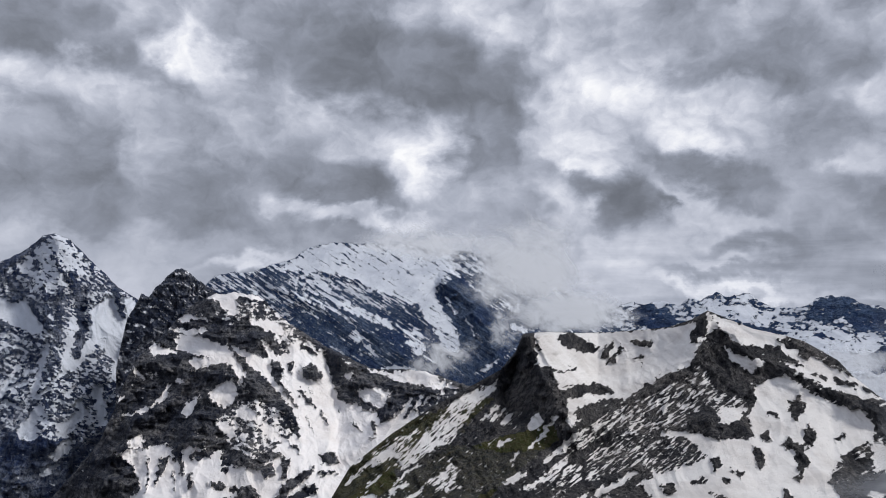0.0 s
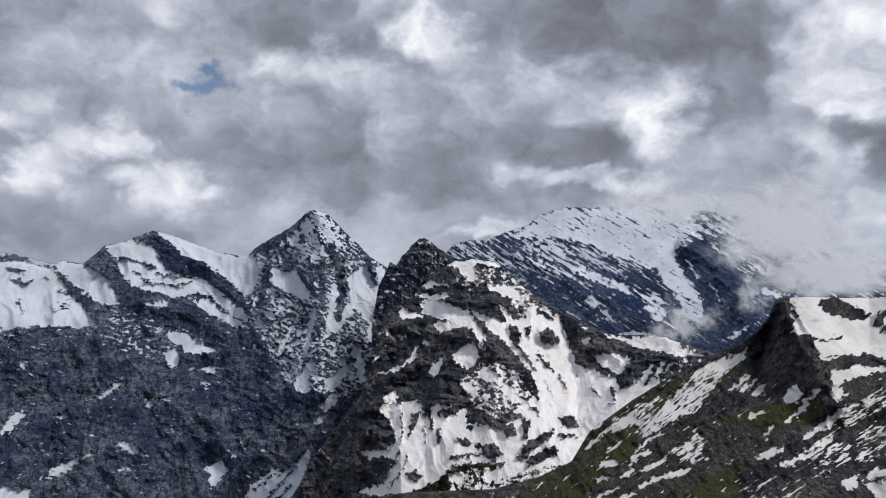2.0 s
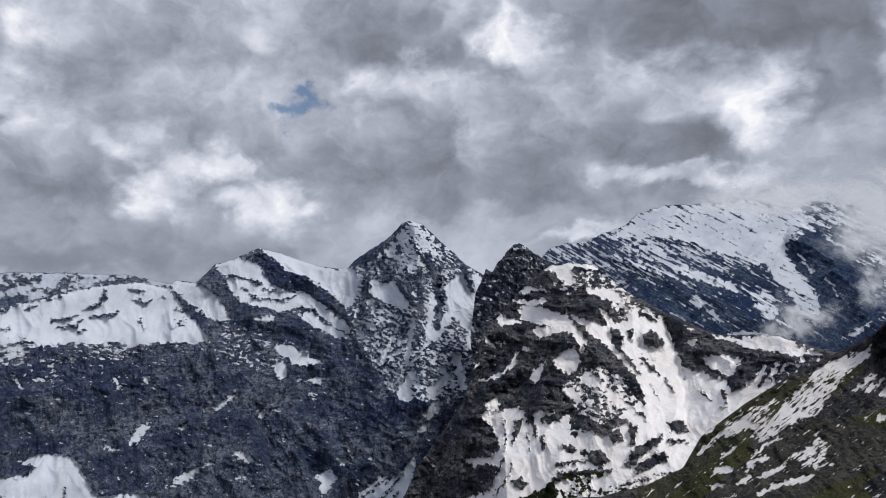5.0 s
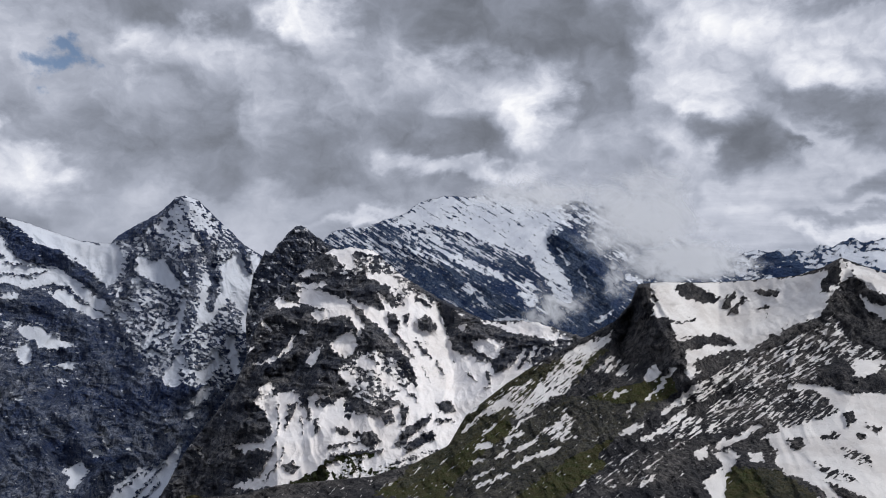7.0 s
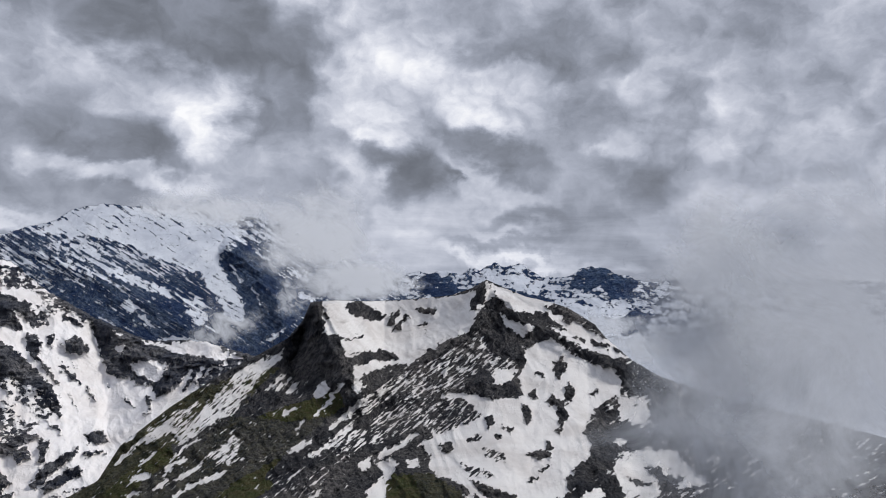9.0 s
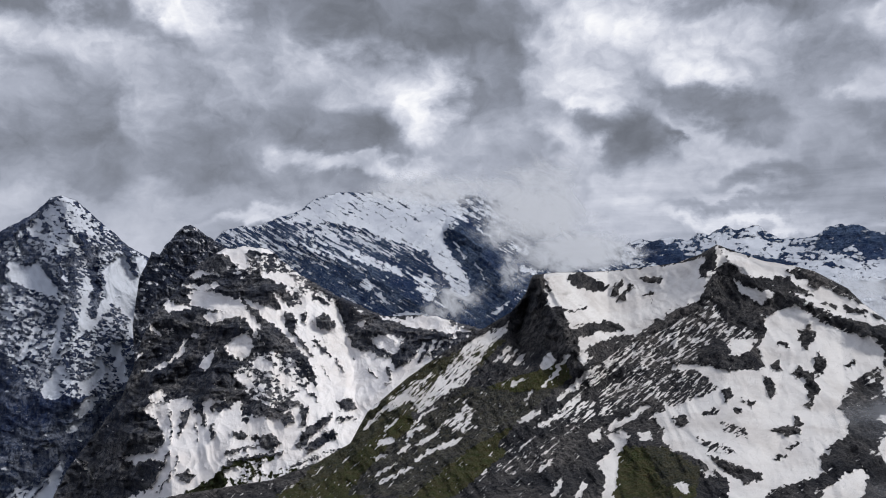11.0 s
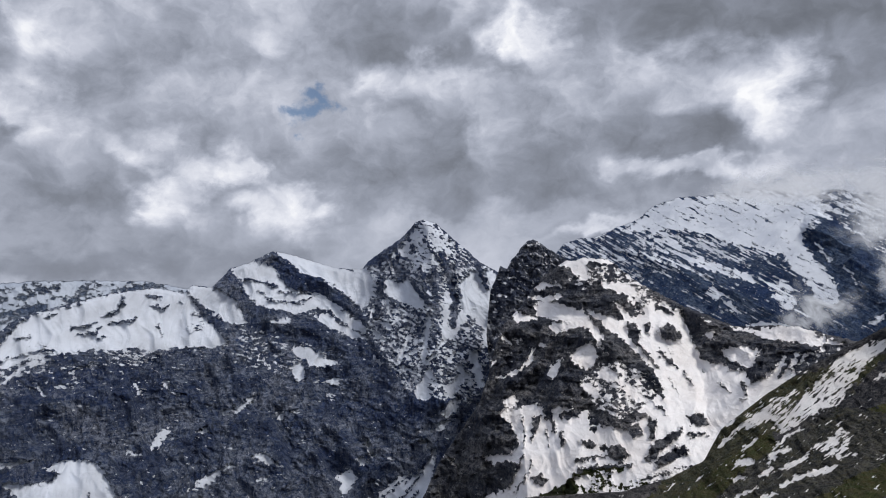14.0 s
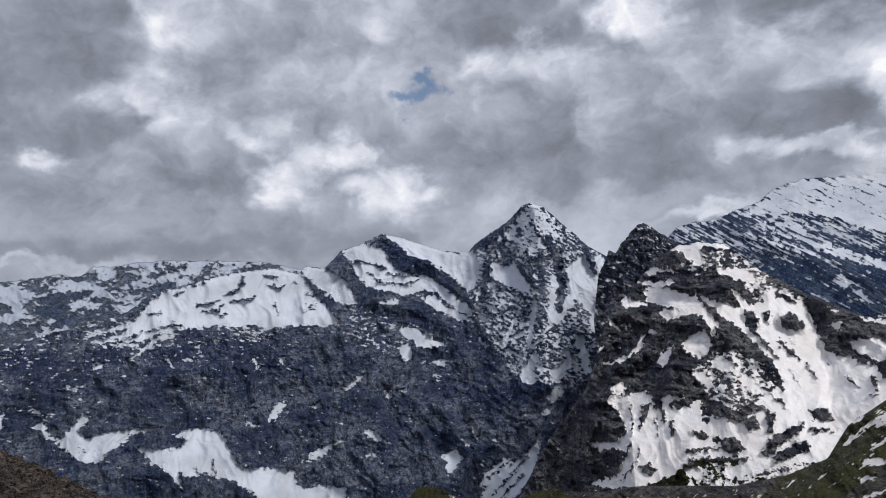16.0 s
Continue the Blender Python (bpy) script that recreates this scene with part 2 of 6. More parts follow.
# ---- materials ----
def mountain_material(name, rock_dark, rock_light, snow_white, snow_dust, grain, edge=0.06, speckle=1.0, grass_low=(0.024, 0.044, 0.008), grass_high=(0.042, 0.036, 0.013), dip=0.0, strata=0.25):
    """Bare rock, snow lying where the cover says, and turf; grain is the size in metres of the broken rock, dip the fall of its beds to the east in degrees."""
    mat = bpy.data.materials.new(name)
    mat.use_nodes = True
    n = Nodes(mat.node_tree)
    place = n.add("ShaderNodeTexCoord").outputs["Object"]
    snow = n.add("ShaderNodeAttribute", attribute="snow").outputs["Fac"]
    turf = n.add("ShaderNodeAttribute", attribute="turf").outputs["Fac"]
    wide = n.noise(place, 0.12 / grain, 5.0, 0.6)
    mid = n.noise(place, 1.0 / grain, 7.0, 0.65)
    small = n.noise(place, 4.5 / grain, 6.0, 0.7)
    bedded = n.add("ShaderNodeMapping", {"Vector": place, "Rotation": (0.0, -radians(dip), 0.0)}).outputs[0]
    beds = n.noise(n.vec("MULTIPLY", bedded, (0.2, 0.2, 1.8)), 1.3 / grain, 6.0, 0.62, distortion=0.5)
    flutes = n.noise(n.vec("MULTIPLY", place, (1.0, 1.0, 0.22)), 1.6 / grain, 6.0, 0.65, distortion=0.5)
    cracks = n.span(n.math("ABSOLUTE", n.math("SUBTRACT", n.noise(n.vec("MULTIPLY", place, (1.0, 1.0, 0.55)), 0.55 / grain, 6.0, 0.6, distortion=0.6), 0.5)), 0.0, 0.045, 1.0, 0.0, True)
    tone = n.math("ADD", n.math("ADD", n.math("MULTIPLY", mid, 0.22), n.math("MULTIPLY", flutes, 0.36)), n.math("ADD", n.math("MULTIPLY", beds, 0.3), n.math("MULTIPLY", small, 0.12)))
    rock = n.mix(n.span(tone, 0.43, 0.57, smooth=True), rock_dark, rock_light)
    rock = n.mix(n.span(wide, 0.38, 0.52, 0.6, 0.0, True), rock, tuple(c * k for c, k in zip(rock_dark, (0.55, 0.65, 0.85))))
    rock = n.mix(n.math("MULTIPLY", n.span(wide, 0.48, 0.62, 0.0, 0.8, True), n.span(tone, 0.45, 0.56)), rock, tuple(c * k for c, k in zip(rock_light, (1.5, 1.42, 1.34))))
    rock = n.mix(n.math("MULTIPLY", cracks, 0.4), rock, tuple(c * 0.6 for c in rock_dark))
    layers = n.noise(n.vec("MULTIPLY", bedded, (0.16, 0.16, 1.0)), 0.17 / grain, 4.0, 0.5, distortion=0.3)
    rock = n.mix(n.math("MULTIPLY", n.span(layers, 0.52, 0.60, smooth=True), n.span(flutes, 0.38, 0.52, 0.8, 0.3)), rock, tuple(c * k for c, k in zip(rock_dark, (0.6, 0.72, 0.95))))
    grass = n.mix(n.span(mid, 0.35, 0.65), grass_low, grass_high)
    grass = n.mix(n.span(small, 0.58, 0.85), grass, rock_light)
    rough_edge = n.math("ADD", n.math("MULTIPLY", n.math("SUBTRACT", mid, 0.5), 0.5 * speckle), n.math("MULTIPLY", n.math("SUBTRACT", small, 0.5), 0.5 * speckle))
    rough_edge = n.math("ADD", rough_edge, n.math("MULTIPLY", n.math("SUBTRACT", beds, 0.5), 3.0 * strata))
    lies = n.span(n.math("ADD", snow, rough_edge), -edge, edge, smooth=True)
    grows = n.span(n.math("ADD", turf, rough_edge), -0.15, 0.3, smooth=True)
    white = n.mix(n.span(wide, 0.4, 0.66, smooth=True), snow_white, snow_dust)
    colour = n.mix(lies, n.mix(grows, rock, grass), white)
    height = n.math("MULTIPLY", n.math("ADD", n.math("ADD", mid, n.math("ADD", beds, flutes)), n.math("SUBTRACT", n.math("MULTIPLY", small, 0.3), n.math("MULTIPLY", cracks, 0.6))), n.span(lies, 0.0, 1.0, 1.0, 0.03))
    bump = n.add("ShaderNodeBump", {"Height": height, "Strength": 1.0, "Distance": grain * 1.3})
    skin = n.add("ShaderNodeBsdfPrincipled", {"Base Color": colour, "Roughness": n.span(lies, 0.0, 1.0, 0.92, 0.7), "Normal": bump.outputs[0]})
    skin.inputs["Specular IOR Level"].default_value = 0.2
    n.add("ShaderNodeOutputMaterial", {0: skin.outputs[0]})
    return mat


# ---- relief ----
def lattice(ix, iy, seed):
    h = (ix.astype(np.int64) * 374761393 + iy.astype(np.int64) * 668265263 + seed * 974634777) & 0xFFFFFFFF
    h = ((h ^ (h >> 13)) * 1274126177) & 0xFFFFFFFF
    return ((h ^ (h >> 16)) & 0xFFFF) * (2 * np.pi / 65536)


def grain2(x, y, seed):
    """Gradient noise, about -1 to 1."""
    fx, fy = np.floor(x), np.floor(y)
    u, v = x - fx, y - fy
    su, sv = u * u * u * (u * (u * 6 - 15) + 10), v * v * v * (v * (v * 6 - 15) + 10)
    g = []
    for dx, dy in ((0, 0), (1, 0), (0, 1), (1, 1)):
        angle = lattice(fx + dx, fy + dy, seed)
        g.append(np.cos(angle) * (u - dx) + np.sin(angle) * (v - dy))
    return 1.5 * ((g[0] * (1 - su) + g[1] * su) * (1 - sv) + (g[2] * (1 - su) + g[3] * su) * sv)


def fbm(x, y, octaves, seed, gain=0.5, ridged=False):
    total, size, norm = np.zeros_like(x), 1.0, 0.0
    for k in range(octaves):
        value = grain2(x * 2.03 ** k + 17.3 * k, y * 2.03 ** k + 9.1 * k, seed + k)
        total += size * (1 - 2 * np.abs(value) if ridged else value)
        norm, size = norm + size, size * gain
    return total / norm


def mottle(x, y, octaves, seed, gain=0.68):
    """Broken noise of even strength."""
    value = fbm(x, y, octaves, seed, gain)
    return value / value.std()


def turned(a, e, degrees):
    c, s = math.cos(radians(degrees)), math.sin(radians(degrees))
    return a * c + e * s, e * c - a * s


def smooth(x, lo, hi):
    t = np.clip((x - lo) / (hi - lo), 0, 1)
    return t * t * (3 - 2 * t)


COVER = {}


def streak(mountain, gain, *points):
    """A band along points of bearing, height and half width in degrees: snow where gain is above zero, bare rock below."""
    COVER.setdefault(mountain, []).append(("streak", gain, points))


def field(mountain, gain, *points):
    """An area with those corners, of bearing and height in degrees."""
    COVER.setdefault(mountain, []).append(("field", gain, points))


def spur(mountain, metres, *points):
    """A rib that stands out, or a hollow where metres are below zero, along points of bearing, height and half width."""
    COVER.setdefault(mountain, []).append(("spur", metres, points))


def add_spurs(far, a, e, mountain):
    wa, we = a + 0.5 * fbm(a * 0.8, e * 0.8, 4, 171), e + 0.5 * fbm(a * 0.8, e * 0.8, 4, 191)
    for kind, metres, points in COVER.get(mountain, ()):
        if kind == "spur":
            rise = np.zeros(a.shape)
            for p, q in zip(points, points[1:]):
                away, t = near_line(wa, we, p, q)
                rise = np.maximum(rise, 1 - away / (p[2] + (q[2] - p[2]) * t))
            far -= metres * rise ** 1.3


def near_line(a, e, p, q):
    dx, dy = q[0] - p[0], q[1] - p[1]
    t = np.clip(((a - p[0]) * dx + (e - p[1]) * dy) / (dx * dx + dy * dy + 1e-9), 0, 1)
    return np.hypot(a - p[0] - t * dx, e - p[1] - t * dy), t


def add_cover(cover, a, e, mountain, ragged):
    """Adds the streaks and fields of one mountain, with ragged edges."""
    wa = a + ragged * fbm(a * 2.6, e * 2.6, 6, 71, 0.62)
    we = e + ragged * fbm(a * 2.6, e * 2.6, 6, 91, 0.62)
    for kind, gain, points in COVER.get(mountain, ()):
        if kind == "spur":
            continue
        pa, pe = [p[0] for p in points], [p[1] for p in points]
        pad = ragged + 0.4 + (max(p[2] for p in points) if kind == "streak" else 0)
        box = (a > min(pa) - pad) & (a < max(pa) + pad) & (e > min(pe) - pad) & (e < max(pe) + pad)
        if not box.any():
            continue
        x, y = wa[box], we[box]
        if kind == "streak":
            inside = np.full(x.shape, -9.0)
            for p, q in zip(points, points[1:]):
                far, t = near_line(x, y, p, q)
                inside = np.maximum(inside, p[2] + (q[2] - p[2]) * t - far)
        else:
            far, odd = np.full(x.shape, 9.0), np.zeros(x.shape, bool)
            for p, q in zip(points, (*points[1:], points[0])):
                far = np.minimum(far, near_line(x, y, p, q)[0])
                if p[1] != q[1]:
                    odd ^= ((p[1] > y) != (q[1] > y)) & (x < (q[0] - p[0]) * (y - p[1]) / (q[1] - p[1]) + p[0])
            inside = np.where(odd, far, -far)
        there = np.clip((inside + 0.1) / 0.2, 0, 1)
        cover[box] = cover[box] * (1 - there) + gain * there


def mesh_object(name, points, quads, material, attributes, normals=None, parent=None, faceted=False):
    """One mesh object of the quads over an array of points; unused points are left out."""
    used, flat = np.unique(quads, return_inverse=True)
    flat = flat.reshape(-1).astype(np.int32)
    mesh = bpy.data.meshes.new(name)
    mesh.vertices.add(len(used))
    mesh.vertices.foreach_set("co", points[used].reshape(-1).astype(np.float32))
    mesh.loops.add(flat.size)
    mesh.loops.foreach_set("vertex_index", flat)
    mesh.polygons.add(len(quads))
    mesh.polygons.foreach_set("loop_start", np.arange(0, flat.size, 4, dtype=np.int32))
    mesh.polygons.foreach_set("use_smooth", np.full(len(quads), not faceted, bool))
    mesh.update(calc_edges=True)
    for key, values in attributes.items():
        mesh.attributes.new(key, "FLOAT", "POINT").data.foreach_set("value", values.reshape(-1)[used].astype(np.float32))
    if normals is not None:
        mesh.normals_split_custom_set_from_vertices(normals[used].tolist())
    mesh.materials.append(material)
    ob = new(name, mesh)
    ob.parent = parent
    return ob


def grid_quads(rows, cols, flip=False):
    index = np.arange(rows * cols).reshape(rows, cols)
    quads = np.stack([index[:-1, :-1], index[1:, :-1], index[1:, 1:], index[:-1, 1:]], -1)
    return quads[..., ::-1] if flip else quads


def grid_object(name, points, material, attributes, faces_flip=False):
    """A mesh over a grid of points (rows, columns, 3)."""
    quads = grid_quads(*points.shape[:2], faces_flip).reshape(-1, 4)
    return mesh_object(name, points.reshape(-1, 3), quads, material, attributes)


def patches(mask, least):
    """Numbers the connected areas of a mask that have at least so many cells, largest first."""
    rows, cols = mask.shape
    todo, found = set(np.flatnonzero(mask).tolist()), []
    while todo:
        stack, area = [todo.pop()], []
        while stack:
            k = stack.pop()
            area.append(k)
            c = k % cols
            for other in (k - cols, k + cols, k - 1 if c else -1, k + 1 if c < cols - 1 else -1):
                if other in todo:
                    todo.remove(other)
                    stack.append(other)
        if len(area) >= least:
            found.append(area)
    return sorted(found, key=len, reverse=True)


def mountain_parts(name, points, material, attributes, first, last, label, snow_label, most=40, least=120):
    """A mountain as a thing: its rock, and each snowfield of some size as a part."""
    rows, cols = points.shape[:2]
    quads = grid_quads(rows, cols, True)
    flat = points.reshape(-1, 3)
    across, down = np.gradient(points, axis=1), np.gradient(points, axis=0)
    normals = np.cross(across, down).reshape(-1, 3)
    normals /= np.linalg.norm(normals, axis=-1, keepdims=True) + 1e-9
    snow = attributes["snow"]
    cell = (snow[:-1, :-1] + snow[1:, :-1] + snow[1:, 1:] + snow[:-1, 1:]) / 4
    mask = cell > 0.0
    mask[:first] = False
    mask[last:] = False
    thing = new(name)
    rest = np.ones(mask.size, bool)
    all_quads = quads.reshape(-1, 4)
    for area in patches(mask, least)[:most]:
        rest[area] = False
        mesh_object("snowfield", flat, all_quads[area], material, attributes, normals, thing)["label"] = snow_label
    mesh_object("rock_face", flat, all_quads[rest], material, attributes, None, thing, True)
    return tagged(thing, label, "mountain")


def curve(points, a):
    """A line through points of bearing and value, rounded a little."""
    return np.interp(a, [p[0] for p in points], [p[1] for p in points])


def massif(name, material, crest, crest_far, foot, foot_far, columns, rows, relief, detail, depth, cover, jag=0.12, bulge=1.0, turf=None, ragged=0.16, behind=450.0, seed=1, label="", snow_label="", most=40):
    """A mountain: its crest and foot as bearing and height in degrees from the summit, their distance in metres, a relief and a snow cover."""
    a0, a1 = crest[0][0], crest[-1][0]
    a = np.linspace(a0, a1, columns)
    v = np.linspace(0, 1, rows)
    a, v = np.meshgrid(a, v)
    top = curve(crest, a) + jag * fbm(a * 1.7, a * 0 + seed, 5, seed, 0.6)
    low = curve(foot, a)
    e = top + (low - top) * v
    reach = max(3, int(9.0 * columns / (a1 - a0)) | 1)
    mean = np.convolve(np.pad(curve(crest, a[0]), reach // 2, "edge"), np.hanning(reach + 2)[1:-1] / np.hanning(reach + 2).sum(), "valid")
    down = np.clip((mean - e) / (mean - low), -0.4, 1.0)
    far = curve(crest_far, a) + (curve(foot_far, a) - curve(crest_far, a)) * np.sign(down) * np.abs(down) ** bulge
    fade = smooth(v, 0, 0.014)
    small = detail(a, e, v)
    small = (small - small.mean()) / 0.6
    bumps = np.zeros(a.shape)
    add_spurs(bumps, a, e, name)
    # snow fills the hollows and lies smooth; the ribs stay bare
    base, broken = cover(a, e, v)
    snow = base + 0.0 * a
    add_cover(snow, a, e, name, ragged)
    bare = 1 - 0.7 * smooth(snow, -0.7, 0.7)
    snow += broken * (1 - 0.4 * smooth(snow, 0.5, 0.9)) - 0.12 * small
    far = far + (bumps - relief(a, e, v) * (0.35 + 0.65 * bare) - depth * small * bare ** 2) * (0.3 + 0.7 * fade)

    def to_points(a, e, far):
        return np.stack([far * np.sin(np.radians(a)), far * np.cos(np.radians(a)), EYE + far * np.tan(np.radians(e))], -1)

    front = to_points(a, e, far)
    green = turf(a, e, v) if turf else np.full(a.shape, -1.0)
    add_cover(green, a, e, name + " turf", ragged)
    # the far side, down to the valley floor, and the foot below
    crest_row, foot_row = front[0], front[-1]
    back = []
    out = crest_row.copy()
    out[:, 2] = 0
    out /= np.linalg.norm(out, axis=-1, keepdims=True)
    for k in np.linspace(1, 0.08, 14):
        row = crest_row + out * behind * k
        row[:, 2] = crest_row[:, 2] * (1 - k ** 0.8) + 2 + 12 * fbm(row[:, 0] / 90, row[:, 1] / 90, 3, seed)* (1 - k)
        back.append(row)
    under = []
    for k in (0.35, 0.7, 1.0):
        row = foot_row - out * (np.linalg.norm(foot_row[:, :2], axis=-1, keepdims=True) * 0.12 * k)
        row[:, 2] = foot_row[:, 2] * (1 - k) + 1
        under.append(row)
    points = np.concatenate([np.array(back), front, np.array(under)])
    pad = lambda field_, value: np.concatenate([np.repeat(field_[:1], len(back), 0), field_, np.full((len(under), a.shape[1]), value) if value is not None else np.repeat(field_[-1:], len(under), 0)])
    return mountain_parts(name, points, material, {"snow": pad(snow, None), "turf": pad(green, -1.0)}, len(back), len(back) + rows - 1, label, snow_label, most)


field("mountain_wall", -0.08, (-33.14, 0.61), (-28.33, 4.3), (-22.99, -0.19), (-22.67, -3.83), (-24.07, -7.21), (-25.7, -10.53), (-30.45, -9.33), (-32.43, -6.56), (-33.45, -2.94))
field("mountain_wall", -0.08, (-61.61, -3.02), (-59.59, -2.44), (-57.85, -1.95), (-56.14, -2.95), (-55.09, -3.56), (-56.57, -4.09), (-58.38, -5.00), (-60.37, -4.40), (-61.65, -3.84))
field("mountain_wall", 0.9, (-59.65, -3.47), (-58.19, -1.91), (-57.44, -1.01), (-55.61, -0.41), (-53.95, -0.29), (-53.36, 0.18), (-51.05, 0.38), (-49.06, 0.57), (-48.06, 0.53), (-46.67, -0.03), (-46.12, -0.94), (-45.76, -1.62), (-45.00, -2.55), (-44.44, -3.47), (-43.74, -4.15), (-45.33, -4.23), (-46.96, -3.96), (-48.18, -3.99), (-49.39, -4.10), (-50.35, -3.65), (-51.32, -3.62), (-52.11, -3.85), (-52.84, -3.44), (-54.16, -3.44), (-55.26, -3.46), (-55.96, -2.97), (-56.47, -2.59), (-57.56, -2.97), (-58.63, -3.42))
streak("mountain_wall", 0.8, (-61.62, -3.20, 0.08), (-59.96, -2.93, 0.12), (-58.23, -2.50, 0.12))
streak("mountain_wall", 0.8, (-61.00, -3.86, 0.12), (-58.62, -3.23, 0.16), (-56.49, -2.83, 0.12))
streak("mountain_wall", 0.8, (-59.68, -4.04, 0.12), (-57.59, -3.56, 0.16), (-55.80, -3.39, 0.12))
streak("mountain_wall", 0.7, (-59.25, -5.26, 0.08), (-57.27, -3.99, 0.12), (-56.19, -3.74, 0.08))
streak("mountain_wall", -0.7, (-49.30, 0.00, 0.08), (-48.51, -0.20, 0.12))
streak("mountain_wall", -0.7, (-49.15, -0.64, 0.08), (-48.37, -1.02, 0.08), (-47.96, -0.89, 0.08))
streak("mountain_wall", -0.7, (-52.31, -1.16, 0.08), (-51.52, -0.95, 0.12), (-51.01, -0.25, 0.12), (-50.98, 0.16, 0.06))
streak("mountain_wall", -0.7, (-51.96, -1.73, 0.08), (-50.40, -1.65, 0.08), (-50.20, -1.50, 0.04))
streak("mountain_wall", -0.7, (-54.42, -1.75, 0.06), (-53.30, -1.75, 0.08), (-52.71, -1.53, 0.06))
streak("mountain_wall", -0.7, (-54.08, -2.31, 0.08), (-52.96, -2.32, 0.08), (-52.55, -1.96, 0.08))
streak("mountain_wall", -0.6, (-57.86, -2.15, 0.06), (-56.97, -2.06, 0.06))
streak("mountain_wall", -0.6, (-56.01, -0.89, 0.06), (-55.27, -0.65, 0.06))
streak("mountain_wall", -0.6, (-52.80, -2.75, 0.06), (-52.33, -2.60, 0.06))
streak("mountain_wall", -0.6, (-48.77, -2.16, 0.06), (-48.52, -3.03, 0.04))
streak("mountain_wall", -0.5, (-47.33, -0.61, 0.06), (-46.92, -0.65, 0.06))
streak("mountain_wall", -0.6, (-46.37, -1.55, 0.04), (-45.17, -2.02, 0.06))
field("mountain_wall", 0.1, (-46.86, -2.57), (-45.59, -2.15), (-45.65, -2.91), (-46.69, -3.06))
field("mountain_wall", -0.12, (-52.66, -3.58), (-50.94, -3.67), (-49.00, -4.23), (-49.46, -5.01), (-51.03, -5.01), (-52.15, -4.46))
field("mountain_wall", 0.9, (-46.45, 0.17), (-46.14, 0.48), (-45.00, 0.21), (-44.50, 0.20), (-43.77, -0.17), (-43.20, -1.00), (-42.84, -1.91), (-42.47, -2.59), (-43.12, -2.75), (-43.94, -2.45), (-44.73, -1.72), (-45.51, -1.00), (-45.97, -0.52))
field("mountain_wall", -0.8, (-46.07, -0.73), (-45.13, -1.46), (-44.57, -2.38), (-43.56, -2.92), (-42.43, -3.68), (-43.47, -4.52), (-44.04, -3.73), (-44.62, -3.02), (-45.17, -2.11))
field("mountain_wall", -0.9, (-44.99, 0.38), (-44.08, 1.25), (-43.64, 1.52), (-43.05, 0.94), (-42.92, -0.16), (-42.32, -0.65), (-41.31, -1.40), (-40.06, -1.96), (-38.36, -2.56), (-39.70, -2.87), (-40.18, -3.48), (-41.88, -3.22), (-42.47, -2.59), (-42.81, -1.47), (-43.37, -0.55), (-44.18, -0.04))
field("mountain_wall", 0.75, (-43.43, 1.41), (-42.33, 1.89), (-41.05, 1.87), (-40.22, 1.36), (-39.65, 0.42), (-39.05, -0.29), (-37.76, -0.63), (-36.49, -1.19), (-35.66, -1.93), (-34.40, -2.71), (-33.79, -3.44), (-33.56, -4.34), (-34.49, -3.81), (-35.32, -3.07), (-36.13, -2.20), (-37.22, -2.01), (-38.34, -2.34), (-39.62, -2.00), (-40.90, -1.66), (-41.73, -1.36), (-42.30, -0.43), (-42.64, 0.69))
streak("mountain_wall", -0.6, (-42.43, 0.67, 0.06), (-40.75, 0.17, 0.08), (-39.91, -0.21, 0.04))
streak("mountain_wall", -0.6, (-40.85, -1.09, 0.08), (-38.71, -1.51, 0.08), (-37.37, -1.20, 0.08))
streak("mountain_wall", -0.6, (-41.43, -0.29, 0.06), (-40.63, -1.03, 0.08))
streak("mountain_wall", -0.5, (-39.94, -0.52, 0.06), (-37.35, -0.98, 0.06))
field("mountain_wall", -0.9, (-40.80, 2.20), (-40.21, 2.55), (-39.72, 2.20), (-38.70, 1.31), (-38.11, 0.51), (-36.38, 0.13), (-35.79, -0.81), (-34.75, -1.57), (-33.74, -2.78), (-33.48, -3.46), (-34.44, -3.15), (-35.44, -1.95), (-36.48, -1.10), (-37.97, -0.52), (-39.05, -0.29), (-39.65, 0.42), (-40.20, 1.58))
field("mountain_wall", 0.9, (-40.12, 2.67), (-39.24, 2.69), (-37.54, 2.01), (-35.85, 1.16), (-34.56, 0.64), (-32.98, 0.82), (-32.75, -0.19), (-32.72, -1.31), (-33.24, -2.15), (-33.70, -2.33), (-34.30, -1.61), (-35.13, -0.87), (-35.97, -0.26), (-37.02, 0.41), (-38.08, 0.82), (-38.89, 1.69))
field("mountain_wall", -0.8, (-40.14, -3.05), (-38.38, -2.78), (-36.64, -3.04), (-34.99, -4.43), (-33.38, -6.34), (-34.70, -6.21), (-36.82, -5.13), (-39.37, -4.22), (-41.05, -3.61))
field("mountain_wall", 0.8, (-37.49, -2.65), (-36.38, -2.53), (-35.78, -3.25), (-34.50, -3.94), (-33.47, -4.79), (-34.57, -4.69), (-35.83, -3.91), (-36.67, -3.39))
field("mountain_wall", 0.8, (-36.17, -2.64), (-34.44, -3.15), (-33.61, -3.90), (-33.31, -4.59), (-34.49, -3.81))
field("mountain_wall", 0.7, (-40.76, -2.68), (-39.24, -2.61), (-39.19, -3.05), (-40.57, -2.96))
field("mountain_wall", 0.85, (-39.88, -5.17), (-38.98, -4.82), (-37.91, -5.02), (-36.87, -5.78), (-35.96, -6.44), (-36.95, -6.64), (-38.02, -6.40), (-38.41, -5.84), (-39.48, -5.51))
